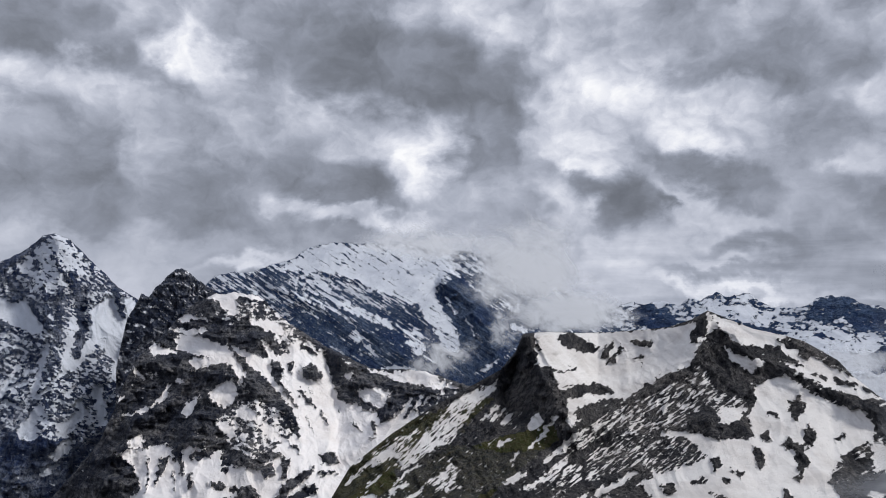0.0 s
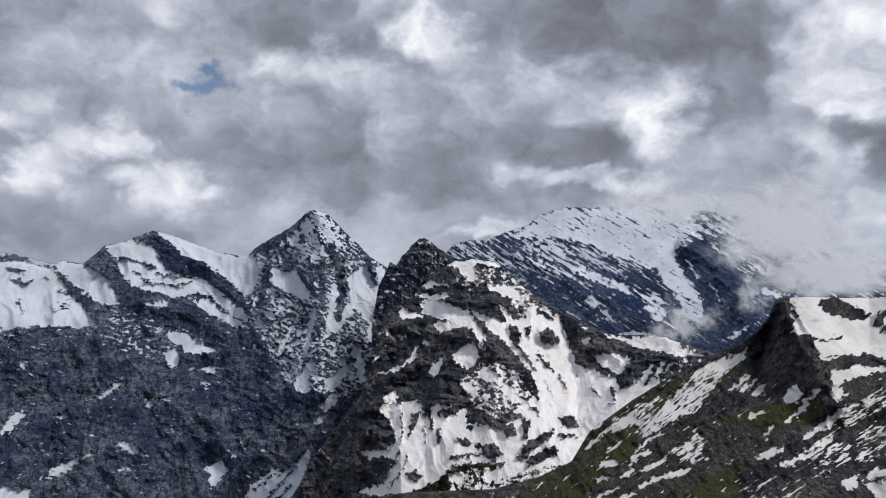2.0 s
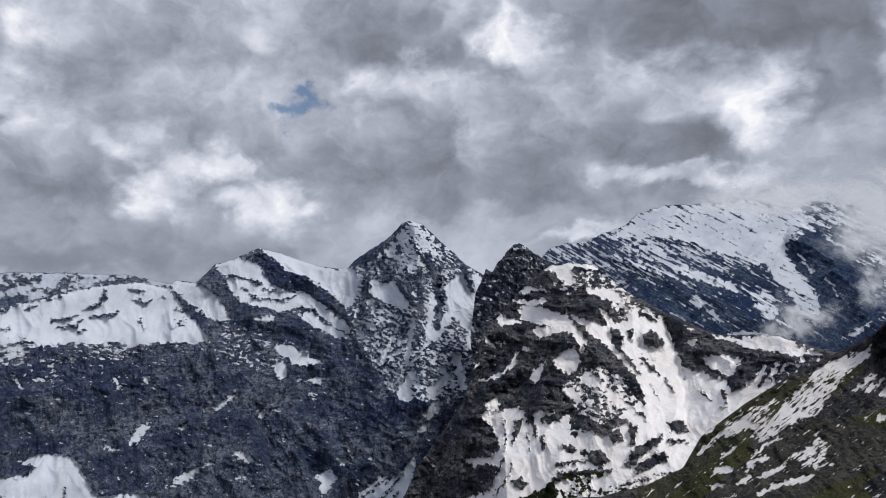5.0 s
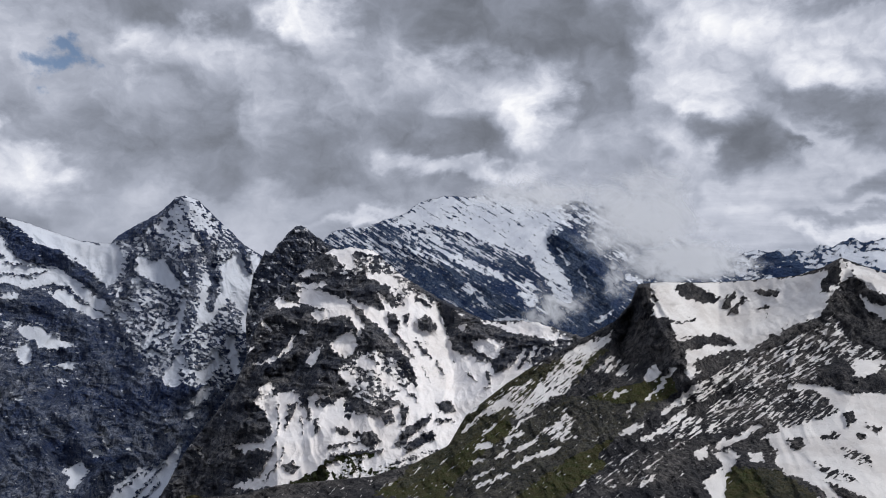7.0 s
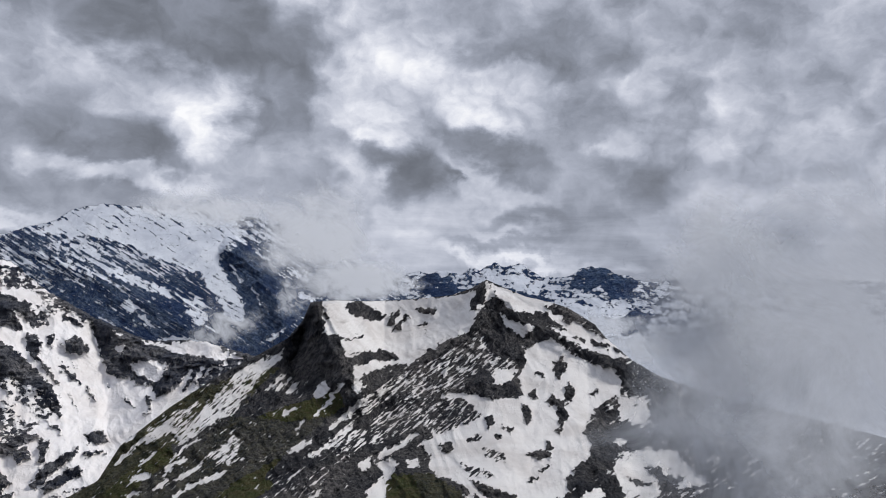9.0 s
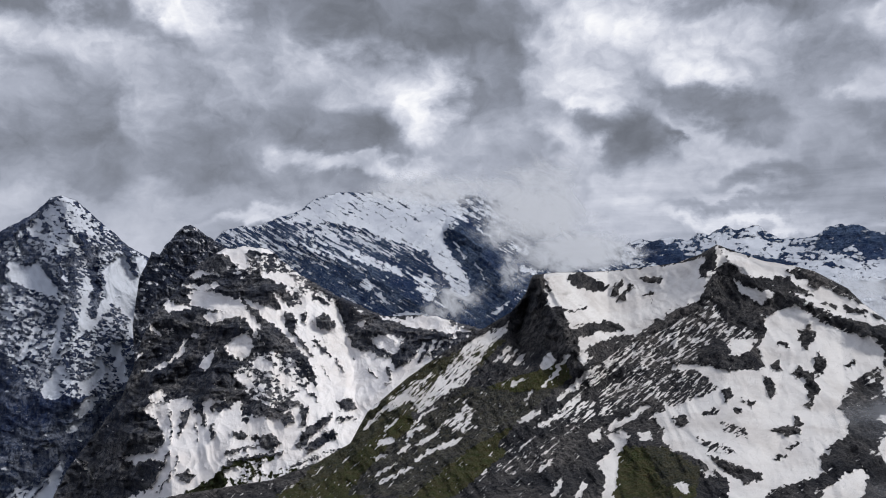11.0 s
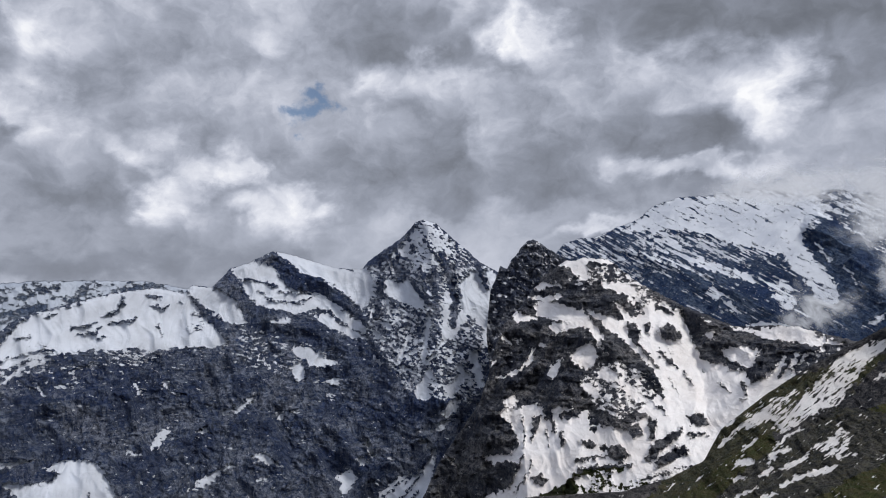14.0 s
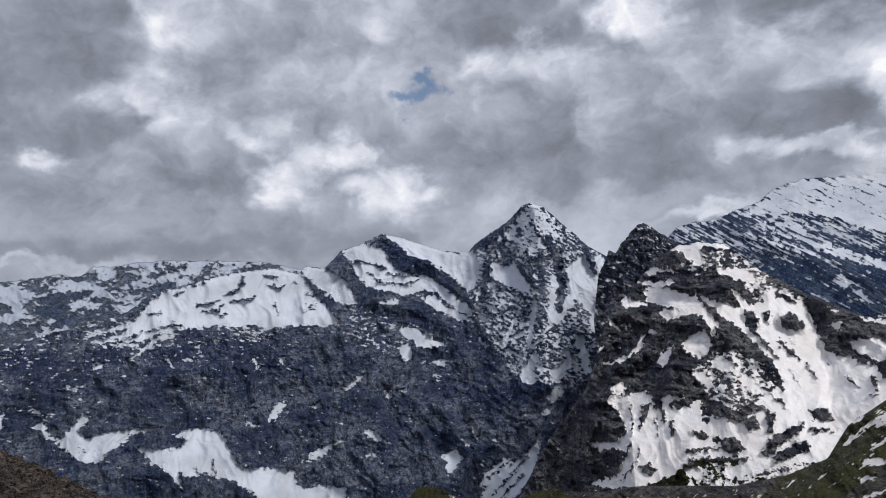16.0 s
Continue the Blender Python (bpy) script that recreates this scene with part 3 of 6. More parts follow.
field("mountain_wall", 0.8, (-39.53, -6.16), (-38.65, -6.03), (-38.39, -7.14), (-39.00, -7.59), (-39.38, -6.95))
field("mountain_wall", 0.75, (-37.56, -7.66), (-36.59, -7.68), (-35.78, -7.41), (-35.93, -8.18), (-36.84, -7.95))
field("mountain_wall", -0.25, (-43.17, -3.39), (-40.21, -3.91), (-38.63, -5.82), (-40.45, -6.83), (-42.94, -5.78))
field("mountain_wall", 0.7, (-30.07, -9.25), (-29.37, -8.88), (-29.11, -9.85), (-29.76, -9.75))
field("mountain_wall", 0.6, (-28.00, -10.92), (-27.50, -10.32), (-26.95, -10.58), (-27.50, -11.21))
field("mountain_wall", 0.7, (-28.63, -11.93), (-28.06, -11.55), (-27.84, -11.99), (-28.37, -12.41))
field("mountain_wall", 0.7, (-44.87, -9.01), (-43.59, -8.75), (-42.23, -8.08), (-42.47, -8.47), (-43.62, -9.13), (-44.69, -9.32))
field("mountain_wall", 0.6, (-40.90, -9.63), (-40.47, -9.68), (-40.27, -10.38), (-40.80, -10.06))
streak("mountain_wall", 0.5, (-39.74, -9.69, 0.10), (-39.17, -9.67, 0.10))
streak("mountain_wall", 0.6, (-36.91, -8.81, 0.12), (-36.50, -9.15, 0.12))
streak("mountain_wall", 0.6, (-34.35, -12.25, 0.08), (-34.05, -12.91, 0.12), (-33.81, -13.64, 0.12))
field("mountain_wall", 0.75, (-36.79, -14.89), (-36.10, -14.55), (-35.44, -14.50), (-35.00, -15.08), (-35.54, -15.67), (-36.25, -16.24), (-36.40, -15.42))
field("mountain_wall", 0.7, (-35.02, -13.77), (-34.48, -13.66), (-34.21, -14.14), (-34.75, -14.25))
field("mountain_wall", 0.75, (-42.84, -12.50), (-41.98, -12.33), (-41.19, -13.13), (-40.63, -13.57), (-41.63, -13.31), (-42.45, -12.88))
field("mountain_wall", 0.7, (-47.33, -14.08), (-46.04, -13.33), (-44.55, -12.83), (-44.10, -12.93), (-45.01, -13.37), (-46.10, -14.08), (-46.93, -14.26))
streak("mountain_wall", 0.6, (-42.57, -14.28, 0.12), (-41.93, -14.29, 0.12))
field("mountain_wall", 0.65, (-49.88, -10.90), (-49.42, -9.93), (-48.36, -9.64), (-48.85, -10.26), (-49.70, -11.05))
streak("mountain_wall", 0.6, (-51.44, -10.88, 0.10), (-50.76, -11.07, 0.10))
streak("mountain_wall", 0.7, (-50.65, -6.29, 0.12), (-50.30, -6.87, 0.12))
field("mountain_wall", 0.5, (-48.76, -6.34), (-48.22, -6.20), (-48.27, -6.86), (-48.71, -6.80))
streak("mountain_wall", 0.6, (-47.83, -7.37, 0.08), (-47.23, -7.49, 0.08))
streak("mountain_wall", 0.6, (-56.56, -5.66, 0.12), (-56.41, -6.19, 0.08))
streak("mountain_wall", 0.5, (-55.59, -5.68, 0.08), (-54.50, -5.84, 0.08))
streak("mountain_wall", 0.5, (-54.62, -4.83, 0.06), (-53.10, -4.46, 0.06))
streak("mountain_wall", 0.5, (-54.62, -4.83, 0.06), (-54.29, -5.51, 0.06))
field("mountain_wall", 0.6, (-61.73, -5.25), (-60.92, -5.27), (-61.11, -5.72), (-61.76, -5.73))
field("mountain_wall", 0.7, (-46.61, -10.13), (-45.98, -9.94), (-45.64, -10.39), (-46.31, -10.42))
streak("mountain_wall", 0.6, (-30.20, -12.98, 0.12), (-29.62, -13.02, 0.12))
field("mountain_wall", 0.85, (-33.63, -16.44), (-31.98, -15.38), (-30.16, -14.92), (-29.20, -14.18), (-29.15, -13.69), (-28.76, -13.72), (-29.08, -14.81), (-29.30, -15.61), (-29.69, -17.39), (-33.92, -17.21))
streak("mountain_wall", -0.5, (-33.21, -16.68, 0.08), (-31.56, -15.62, 0.08), (-29.93, -14.82, 0.06))
streak("mountain_wall", -0.5, (-31.91, -16.92, 0.08), (-30.46, -15.72, 0.08))
field("mountain_wall", 0.9, (-53.87, -12.59), (-52.34, -14.02), (-50.29, -14.23), (-48.21, -14.66), (-47.88, -15.91), (-44.37, -16.34), (-44.49, -17.84), (-50.08, -17.11), (-52.03, -15.34), (-53.19, -14.37))
field("mountain_wall", -0.8, (-48.23, -14.98), (-47.17, -15.04), (-46.82, -16.05), (-47.68, -16.10))
field("mountain_wall", 0.7, (-49.61, -10.71), (-48.91, -9.75), (-48.50, -10.00), (-49.21, -10.97))
field("mountain_wall", 0.6, (-44.78, -9.13), (-42.55, -8.57), (-42.31, -8.29), (-43.48, -9.26))
field("mountain_wall", -0.3, (-67.18, -3.61), (-65.19, -3.47), (-65.26, -4.62), (-67.25, -4.73))
field("mountain_wall", 0.8, (-67.12, -2.48), (-66.31, -2.57), (-66.19, -3.35), (-67.17, -3.42))
field("mountain_wall", 0.31, (-29.25, 4.07), (-27.89, 4.26), (-26.87, 3.18), (-25.89, 1.75), (-27.37, 0.1), (-29.14, 0.26), (-30.35, 1.71))
field("mountain_wall", 0.8, (-25.69, -0.93), (-24.74, -0.22), (-23.09, -0.36), (-22.64, -2.08), (-23.06, -3.8), (-23.98, -3.82), (-25.02, -3.21), (-25.96, -2.91))
streak("mountain_wall", 0.8, (-24.71, -3.67, 0.38), (-23.85, -4.83, 0.38), (-24.18, -5.99, 0.29))
streak("mountain_wall", 0.8, (-25.45, -3.17, 0.32), (-26.95, -5.03, 0.32))
field("mountain_wall", 0.8, (-31.65, -0.28), (-29.86, -0.35), (-28.77, -1.56), (-28.25, -2.76), (-29.41, -2.75), (-30.69, -2.07), (-31.96, -1.29))
streak("mountain_wall", 0.8, (-26.87, -1.72, 0.22), (-27.41, -5.22, 0.22))
streak("mountain_wall", 0.8, (-28.48, -3.37, 0.16), (-29.24, -6.83, 0.19))
streak("mountain_wall", 0.8, (-25.25, -6.69, 0.29), (-24.91, -9.09, 0.29))
streak("mountain_wall", 0.8, (-28.9, -7.94, 0.32), (-29.79, -9.39, 0.35))
streak("mountain_wall", 0.8, (-27.37, -9.56, 0.32), (-26.13, -8.15, 0.29))
streak("mountain_wall", 0.8, (-27.86, -11.02, 0.26), (-26.99, -10.23, 0.22))
streak("mountain_wall", 0.8, (-28.26, -12.05, 0.19), (-27.79, -11.66, 0.13))
streak("mountain_wall", 0.8, (-24.46, -11.24, 0.19), (-23.75, -10.65, 0.16))
streak("mountain_wall", 0.8, (-30.28, -4.99, 0.13), (-31.1, -6.68, 0.13))
streak("mountain_wall", -1.2, (-30.88, 0.86, 0.16), (-30.16, -0.1, 0.19), (-30.78, -0.58, 0.13))
streak("mountain_wall", -1.2, (-27.03, 1.41, 0.19), (-26.29, -2.66, 0.22), (-26.67, -4.4, 0.19))
streak("mountain_wall", -1.2, (-27.81, 0.14, 0.13), (-27.82, -3.42, 0.13))
streak("mountain_wall", -1.2, (-24.79, 1.65, 0.16), (-23.77, -1.54, 0.19))
streak("mountain_wall", -1.2, (-32.44, 0.99, 0.16), (-30.76, 2.19, 0.22), (-28.92, 3.73, 0.16))
streak("mountain_wall", -1.2, (-26.85, 3.41, 0.13), (-25.01, 1.67, 0.16), (-22.99, -0.19, 0.16))
streak("mountain_wall", -1.2, (-31.88, -0.4, 0.13), (-32.56, -3.02, 0.19))
streak("mountain_wall", -1.2, (-29.66, -0.59, 0.13), (-28.49, -2.48, 0.13))
field("mountain_wall", 0.8, (-34.19, -18.12), (-32.41, -16.53), (-29.24, -14.55), (-29.59, -16.67), (-30.09, -18.33))
streak("mountain_wall", 0.8, (-29.99, -13.02, 0.1), (-29.55, -12.96, 0.1))
streak("mountain_wall", 0.8, (-29.93, -9.44, 0.19), (-29.23, -9.05, 0.26), (-29.07, -9.71, 0.16))
streak("mountain_wall", 0.8, (-28.95, -8.2, 0.16), (-28.54, -8.66, 0.19))
streak("mountain_wall", 0.8, (-27.7, -9.14, 0.19), (-27.03, -8.96, 0.19))
streak("mountain_wall", 0.8, (-27.64, -11.06, 0.16), (-26.95, -10.67, 0.16))
streak("mountain_wall", 0.8, (-28.38, -12.09, 0.13), (-27.91, -11.77, 0.13))
streak("mountain_wall", 0.8, (-26.5, -7.69, 0.26), (-25.9, -8.37, 0.22))
streak("mountain_wall", 0.8, (-32.87, -4.43, 0.1), (-32.03, -5.15, 0.1))
streak("mountain_wall", 0.8, (-32.36, -3.58, 0.1), (-31.51, -4.08, 0.1))
streak("mountain_wall", 0.8, (-31.78, -1.84, 0.13), (-31.44, -3.2, 0.1))
streak("mountain_wall", 0.8, (-30.57, -6.36, 0.1), (-29.65, -5.98, 0.1))
streak("mountain_wall", 0.8, (-28.12, -6.07, 0.1), (-27.41, -5.46, 0.1))
streak("mountain_wall", 0.8, (-29.08, -7.11, 0.1), (-28.37, -6.5, 0.1))
streak("mountain_wall", 0.8, (-27.31, -6.99, 0.1), (-26.84, -6.59, 0.1))
streak("mountain_wall", 0.8, (-30.86, -7.21, 0.1), (-30.01, -7.7, 0.1))
streak("mountain_wall", 0.8, (-32.61, -6.88, 0.1), (-33.01, -6.19, 0.1))
streak("mountain_wall", -0.8, (-33.66, 2.78, 0.06), (-32.02, 0.86, 0.1), (-31.71, -0.95, 0.06))
streak("mountain_wall", -0.8, (-29.82, 3.37, 0.06), (-29.07, 1.53, 0.1))
streak("mountain_wall", -0.8, (-28.33, 2.58, 0.06), (-27.35, 0.95, 0.1))
streak("mountain_wall", -0.8, (-31.06, 1.68, 0.06), (-30.35, -0.61, 0.1))
streak("mountain_wall", -0.8, (-28.92, 0.62, 0.06), (-28.47, -2.08, 0.1))
streak("mountain_wall", -0.8, (-28.32, -2.98, 0.06), (-27.8, -4.78, 0.1))
streak("mountain_wall", -0.7, (-33.3, -18.17, 0.06), (-31.39, -16.5, 0.06), (-29.95, -15.14, 0.06))
streak("mountain_wall", -0.7, (-32.42, -18.22, 0.06), (-30.51, -16.55, 0.06))
streak("mountain_wall", -0.7, (-31.32, -18.28, 0.06), (-29.88, -16.98, 0.06))
streak("mountain_wall", -0.7, (-31.56, -15.92, 0.03), (-30.15, -14.92, 0.03))
field("mountain_wall", 0.9, (-65.60, -8.90), (-64.82, -8.77), (-64.75, -9.39), (-64.05, -10.23), (-63.37, -10.65), (-62.52, -11.18), (-61.27, -11.21), (-61.12, -11.74), (-61.68, -12.06), (-62.57, -11.93), (-63.24, -11.36), (-63.96, -10.62), (-64.71, -9.85), (-65.18, -9.20))
field("mountain_wall", 0.9, (-63.56, -9.67), (-63.12, -9.36), (-62.66, -8.71), (-62.19, -8.62), (-62.04, -9.04), (-62.49, -9.47), (-62.86, -9.67), (-62.63, -10.02), (-61.02, -10.10), (-58.79, -10.18), (-57.26, -10.21), (-57.48, -10.53), (-59.57, -10.53), (-59.79, -11.08), (-61.10, -11.43), (-63.21, -10.87), (-63.88, -10.37))
field("mountain_wall", -0.8, (-62.78, -9.61), (-62.24, -9.51), (-61.73, -9.98), (-62.11, -10.30), (-62.64, -10.09))
field("mountain_wall", -0.8, (-64.76, -8.97), (-64.15, -9.07), (-63.66, -9.65), (-64.04, -10.15), (-64.53, -9.61))
field("mountain_wall", 0.9, (-59.24, -11.36), (-57.37, -11.86), (-56.21, -11.84), (-55.79, -11.51), (-56.54, -11.00), (-55.74, -10.79), (-54.94, -10.71), (-54.08, -10.95), (-53.30, -11.38), (-52.94, -12.00), (-52.75, -12.76), (-52.39, -13.53), (-51.87, -14.33), (-52.25, -14.99), (-53.60, -14.50), (-54.77, -13.97), (-55.77, -14.08), (-57.11, -13.67), (-58.20, -12.70), (-58.90, -11.81))
field("mountain_wall", -0.8, (-59.77, -10.73), (-58.81, -10.45), (-57.28, -10.48), (-56.92, -10.86), (-58.08, -10.96), (-56.18, -11.53), (-56.41, -11.93), (-58.13, -11.66), (-59.24, -11.28))
streak("mountain_wall", -0.5, (-55.32, -13.37, 0.06), (-54.99, -14.21, 0.08))
streak("mountain_wall", -0.5, (-54.11, -13.16, 0.06), (-53.98, -14.17, 0.08))
streak("mountain_wall", -0.5, (-56.33, -13.72, 0.08), (-56.00, -14.63, 0.08))
streak("mountain_wall", 0.8, (-57.17, -13.46, 0.12), (-56.56, -14.15, 0.12), (-56.21, -14.83, 0.08))
field("mountain_wall", 0.8, (-68.02, -7.22), (-67.23, -7.91), (-67.41, -8.80), (-68.12, -9.04))
streak("mountain_wall", 0.6, (-63.58, -6.55, 0.08), (-62.97, -6.87, 0.12), (-62.25, -6.74, 0.08))
streak("mountain_wall", 0.5, (-66.27, -7.81, 0.06), (-65.45, -7.95, 0.08), (-64.46, -8.49, 0.06))
spur("mountain_wall", 70, (-28.26, 4.12, 1.68), (-27.81, 0.14, 2.52), (-27.41, -5.22, 2.94), (-28.25, -9.5, 2.52))
spur("mountain_wall", 45, (-40.55, 2.58, 1.05), (-36.33, -0.1, 1.47), (-33.41, -3.48, 1.47))
spur("mountain_wall", 40, (-44.14, 1.11, 1.05), (-42.24, -2.14, 1.47), (-37.1, -3.94, 1.47))
spur("mountain_wall", 35, (-31.88, -0.4, 1.05), (-31.46, -5.77, 1.68))
spur("mountain_wall", 50, (-23.64, -0.22, 0.84), (-22.89, -3.81, 1.26))
spur("mountain_wall", 60, (-52.8, -4.44, 2.1), (-52.36, -9.41, 2.94))
spur("mountain_wall", 50, (-43.08, -7.26, 2.52), (-42.84, -14.79, 3.36))
spur("mountain_wall", 70, (-60.78, -13.28, 2.1), (-61.39, -12.13, 1.68))
spur("mountain_wall", 60, (-56.89, -14.08, 2.1), (-57.36, -12.86, 1.68))
field("banded_dome", 0.05, (-13.03, -2.67), (-11.27, -3.11), (-9.13, -4.53), (-9.40, -5.49), (-11.16, -5.41), (-12.24, -4.71), (-13.07, -3.56))
field("banded_dome", -0.12, (-16.72, -0.47), (-14.26, -0.46), (-12.08, -1.60), (-11.03, -2.76), (-12.15, -2.93), (-13.67, -2.19), (-14.98, -1.59), (-16.15, -2.52), (-17.44, -1.56))
field("banded_dome", 0.8, (-18.49, -0.16), (-17.12, 0.35), (-15.55, 0.41), (-14.24, -0.20), (-13.59, -0.63), (-14.70, -0.44), (-15.58, -0.22), (-16.27, -0.54), (-16.62, -1.15), (-17.18, -0.76), (-17.61, -0.43))
field("banded_dome", 0.8, (-16.73, -0.79), (-16.05, -0.51), (-15.72, -1.20), (-16.11, -1.71), (-16.54, -1.38))
field("banded_dome", 0.7, (-14.99, -1.68), (-14.11, -2.04), (-13.44, -1.98), (-12.57, -2.47), (-12.15, -2.93), (-12.70, -3.22), (-13.48, -2.87), (-14.14, -2.61), (-14.71, -2.36))
field("banded_dome", 0.8, (-20.14, -1.95), (-19.59, -1.58), (-18.34, -1.69), (-17.82, -1.98), (-18.80, -1.93), (-19.71, -2.20))
field("banded_dome", 0.7, (-20.84, -2.50), (-19.29, -2.71), (-18.16, -2.55), (-17.73, -2.88), (-18.41, -2.94), (-19.31, -3.07), (-20.19, -2.84))
field("banded_dome", 0.9, (-20.20, -3.20), (-19.30, -3.02), (-18.20, -3.30), (-17.33, -3.70), (-16.45, -4.11), (-15.83, -4.98), (-15.07, -5.90), (-15.37, -6.55), (-14.84, -7.55), (-15.39, -6.99), (-15.87, -5.87), (-16.07, -5.41), (-16.96, -5.24), (-17.83, -4.75), (-18.93, -4.42), (-20.03, -4.10))
field("banded_dome", 0.8, (-22.20, -3.18), (-21.48, -3.79), (-20.69, -3.97), (-20.04, -4.36), (-20.71, -4.50), (-21.69, -4.45), (-22.02, -3.98))
field("banded_dome", 0.8, (-19.17, -4.81), (-18.05, -4.73), (-17.17, -5.05), (-16.96, -5.24), (-17.86, -5.32), (-18.63, -5.68), (-19.07, -5.39))
field("banded_dome", 0.9, (-16.22, -3.85), (-15.35, -4.34), (-14.24, -4.61), (-13.61, -5.31), (-13.20, -6.12), (-12.36, -7.13), (-12.19, -8.01), (-12.82, -7.33), (-13.66, -6.41), (-14.52, -5.71), (-15.28, -4.87), (-16.01, -4.31))
field("banded_dome", 0.8, (-14.05, -3.42), (-13.32, -3.99), (-12.91, -4.68), (-12.48, -5.09), (-13.15, -5.06), (-13.65, -4.42))
field("banded_dome", -0.8, (-16.95, -2.48), (-14.15, -2.70), (-14.07, -3.95), (-15.11, -4.08), (-16.21, -3.76), (-17.07, -3.14))
field("banded_dome", 0.7, (-23.06, -5.25), (-22.90, -5.70), (-22.57, -6.16), (-22.05, -6.41), (-22.34, -5.95), (-22.76, -5.49))
field("banded_dome", -0.05, (-22.31, -5.43), (-21.01, -6.03), (-21.16, -6.33), (-22.12, -5.97))
field("banded_dome", 0.8, (-20.22, -6.21), (-19.69, -6.33), (-19.39, -6.52), (-20.02, -6.53))
streak("banded_dome", 0.8, (-23.58, -8.67, 0.08), (-22.47, -8.48, 0.12), (-21.56, -8.06, 0.16), (-20.86, -7.45, 0.16), (-20.52, -6.72, 0.12))
field("banded_dome", 0.8, (-19.67, -8.52), (-18.87, -7.78), (-18.41, -7.37), (-18.58, -8.15), (-18.93, -8.78), (-19.39, -9.06))
field("banded_dome", 0.9, (-17.63, -7.10), (-16.81, -6.70), (-16.12, -6.43), (-15.79, -6.97), (-15.74, -7.64), (-15.99, -8.28), (-16.54, -8.56), (-17.11, -8.23), (-17.58, -7.85))
field("banded_dome", 0, (-15.76, -8.07), (-14.19, -8.02), (-12.45, -8.87), (-11.39, -9.78), (-10.99, -10.66), (-12.59, -11.46), (-14.42, -12.33), (-16.15, -11.31), (-17.19, -9.75), (-16.84, -9.11))
field("banded_dome", 0.8, (-15.79, -8.73), (-15.11, -8.41), (-14.45, -8.79), (-14.27, -9.45), (-15.16, -9.41), (-15.68, -9.17))
field("banded_dome", 0.8, (-14.04, -9.46), (-13.17, -9.93), (-12.54, -10.60), (-13.01, -11.02), (-13.65, -10.56))
field("banded_dome", 0.8, (-17.17, -9.32), (-16.28, -9.58), (-15.88, -10.46), (-16.21, -10.66), (-16.75, -9.90))
streak("banded_dome", -0.7, (-23.17, -9.17, 0.12), (-22.31, -9.75, 0.12), (-21.47, -10.58, 0.12))
field("banded_dome", 0.9, (-24.16, -11.25), (-22.83, -11.13), (-21.49, -11.01), (-20.59, -10.72), (-20.38, -11.08), (-19.97, -11.62), (-19.05, -11.16), (-18.16, -11.21), (-17.29, -11.69), (-16.70, -11.50), (-16.75, -12.57), (-14.89, -12.87), (-14.23, -13.11), (-13.08, -12.30), (-12.40, -12.11), (-12.28, -14.02), (-12.79, -15.26), (-14.15, -15.62), (-15.48, -15.49), (-16.83, -15.72), (-17.75, -16.08), (-18.67, -16.65), (-19.58, -17.00), (-20.95, -17.52), (-22.28, -17.55), (-23.62, -17.72), (-25.36, -17.45), (-24.01, -16.88), (-23.10, -16.34), (-22.38, -15.17), (-23.46, -14.88), (-24.35, -15.01), (-25.20, -14.53), (-24.54, -14.37), (-23.00, -14.41), (-22.30, -13.71), (-22.49, -13.07), (-22.67, -12.42), (-23.30, -11.74))
field("banded_dome", -0.8, (-21.09, -11.89), (-20.42, -11.72), (-20.68, -12.56), (-21.17, -13.37), (-21.46, -13.77), (-21.23, -12.73))
field("banded_dome", -0.8, (-20.26, -11.30), (-19.63, -11.21), (-19.39, -11.78), (-19.60, -12.33), (-20.12, -11.95))
field("banded_dome", -0.8, (-19.08, -11.67), (-18.17, -11.42), (-17.28, -11.47), (-17.53, -12.02), (-18.43, -12.14), (-18.96, -11.94))
streak("banded_dome", -0.8, (-19.48, -12.50, 0.16), (-19.45, -12.93, 0.16))
streak("banded_dome", -0.8, (-19.06, -13.08, 0.12), (-18.91, -13.64, 0.16), (-19.03, -14.14, 0.08))
streak("banded_dome", -0.6, (-20.12, -12.80, 0.08), (-20.04, -13.87, 0.08))
streak("banded_dome", -0.5, (-21.88, -11.63, 0.06), (-21.77, -12.91, 0.06), (-21.96, -13.95, 0.06))
streak("banded_dome", -0.5, (-23.56, -16.72, 0.08), (-22.62, -15.56, 0.08), (-22.02, -14.36, 0.06))
streak("banded_dome", -0.5, (-22.93, -17.17, 0.08), (-21.75, -15.83, 0.08), (-21.44, -15.03, 0.06))
streak("banded_dome", -0.6, (-24.46, -17.05, 0.12), (-23.34, -16.73, 0.12))
field("banded_dome", -0.8, (-21.68, -16.21), (-20.87, -16.02), (-20.31, -16.46), (-20.65, -16.89), (-21.35, -16.72))
field("banded_dome", -0.8, (-17.71, -13.79), (-16.95, -13.70), (-16.30, -14.07), (-16.76, -14.30), (-17.55, -14.13))
field("banded_dome", -0.8, (-16.76, -12.78), (-16.23, -12.72), (-16.34, -13.14), (-16.78, -13.08))
field("banded_dome", -0.8, (-15.64, -14.31), (-14.51, -14.07), (-14.01, -14.80), (-14.50, -15.49), (-15.45, -15.03))
field("banded_dome", -0.8, (-14.09, -12.90), (-13.09, -12.64), (-12.87, -13.37), (-13.60, -13.72))
field("banded_dome", -0.8, (-18.14, -15.02), (-16.33, -14.78), (-15.00, -14.97), (-16.35, -15.03), (-17.93, -15.29))
field("banded_dome", -0.7, (-16.31, -14.28), (-15.63, -14.10), (-15.42, -14.41), (-16.10, -14.54))
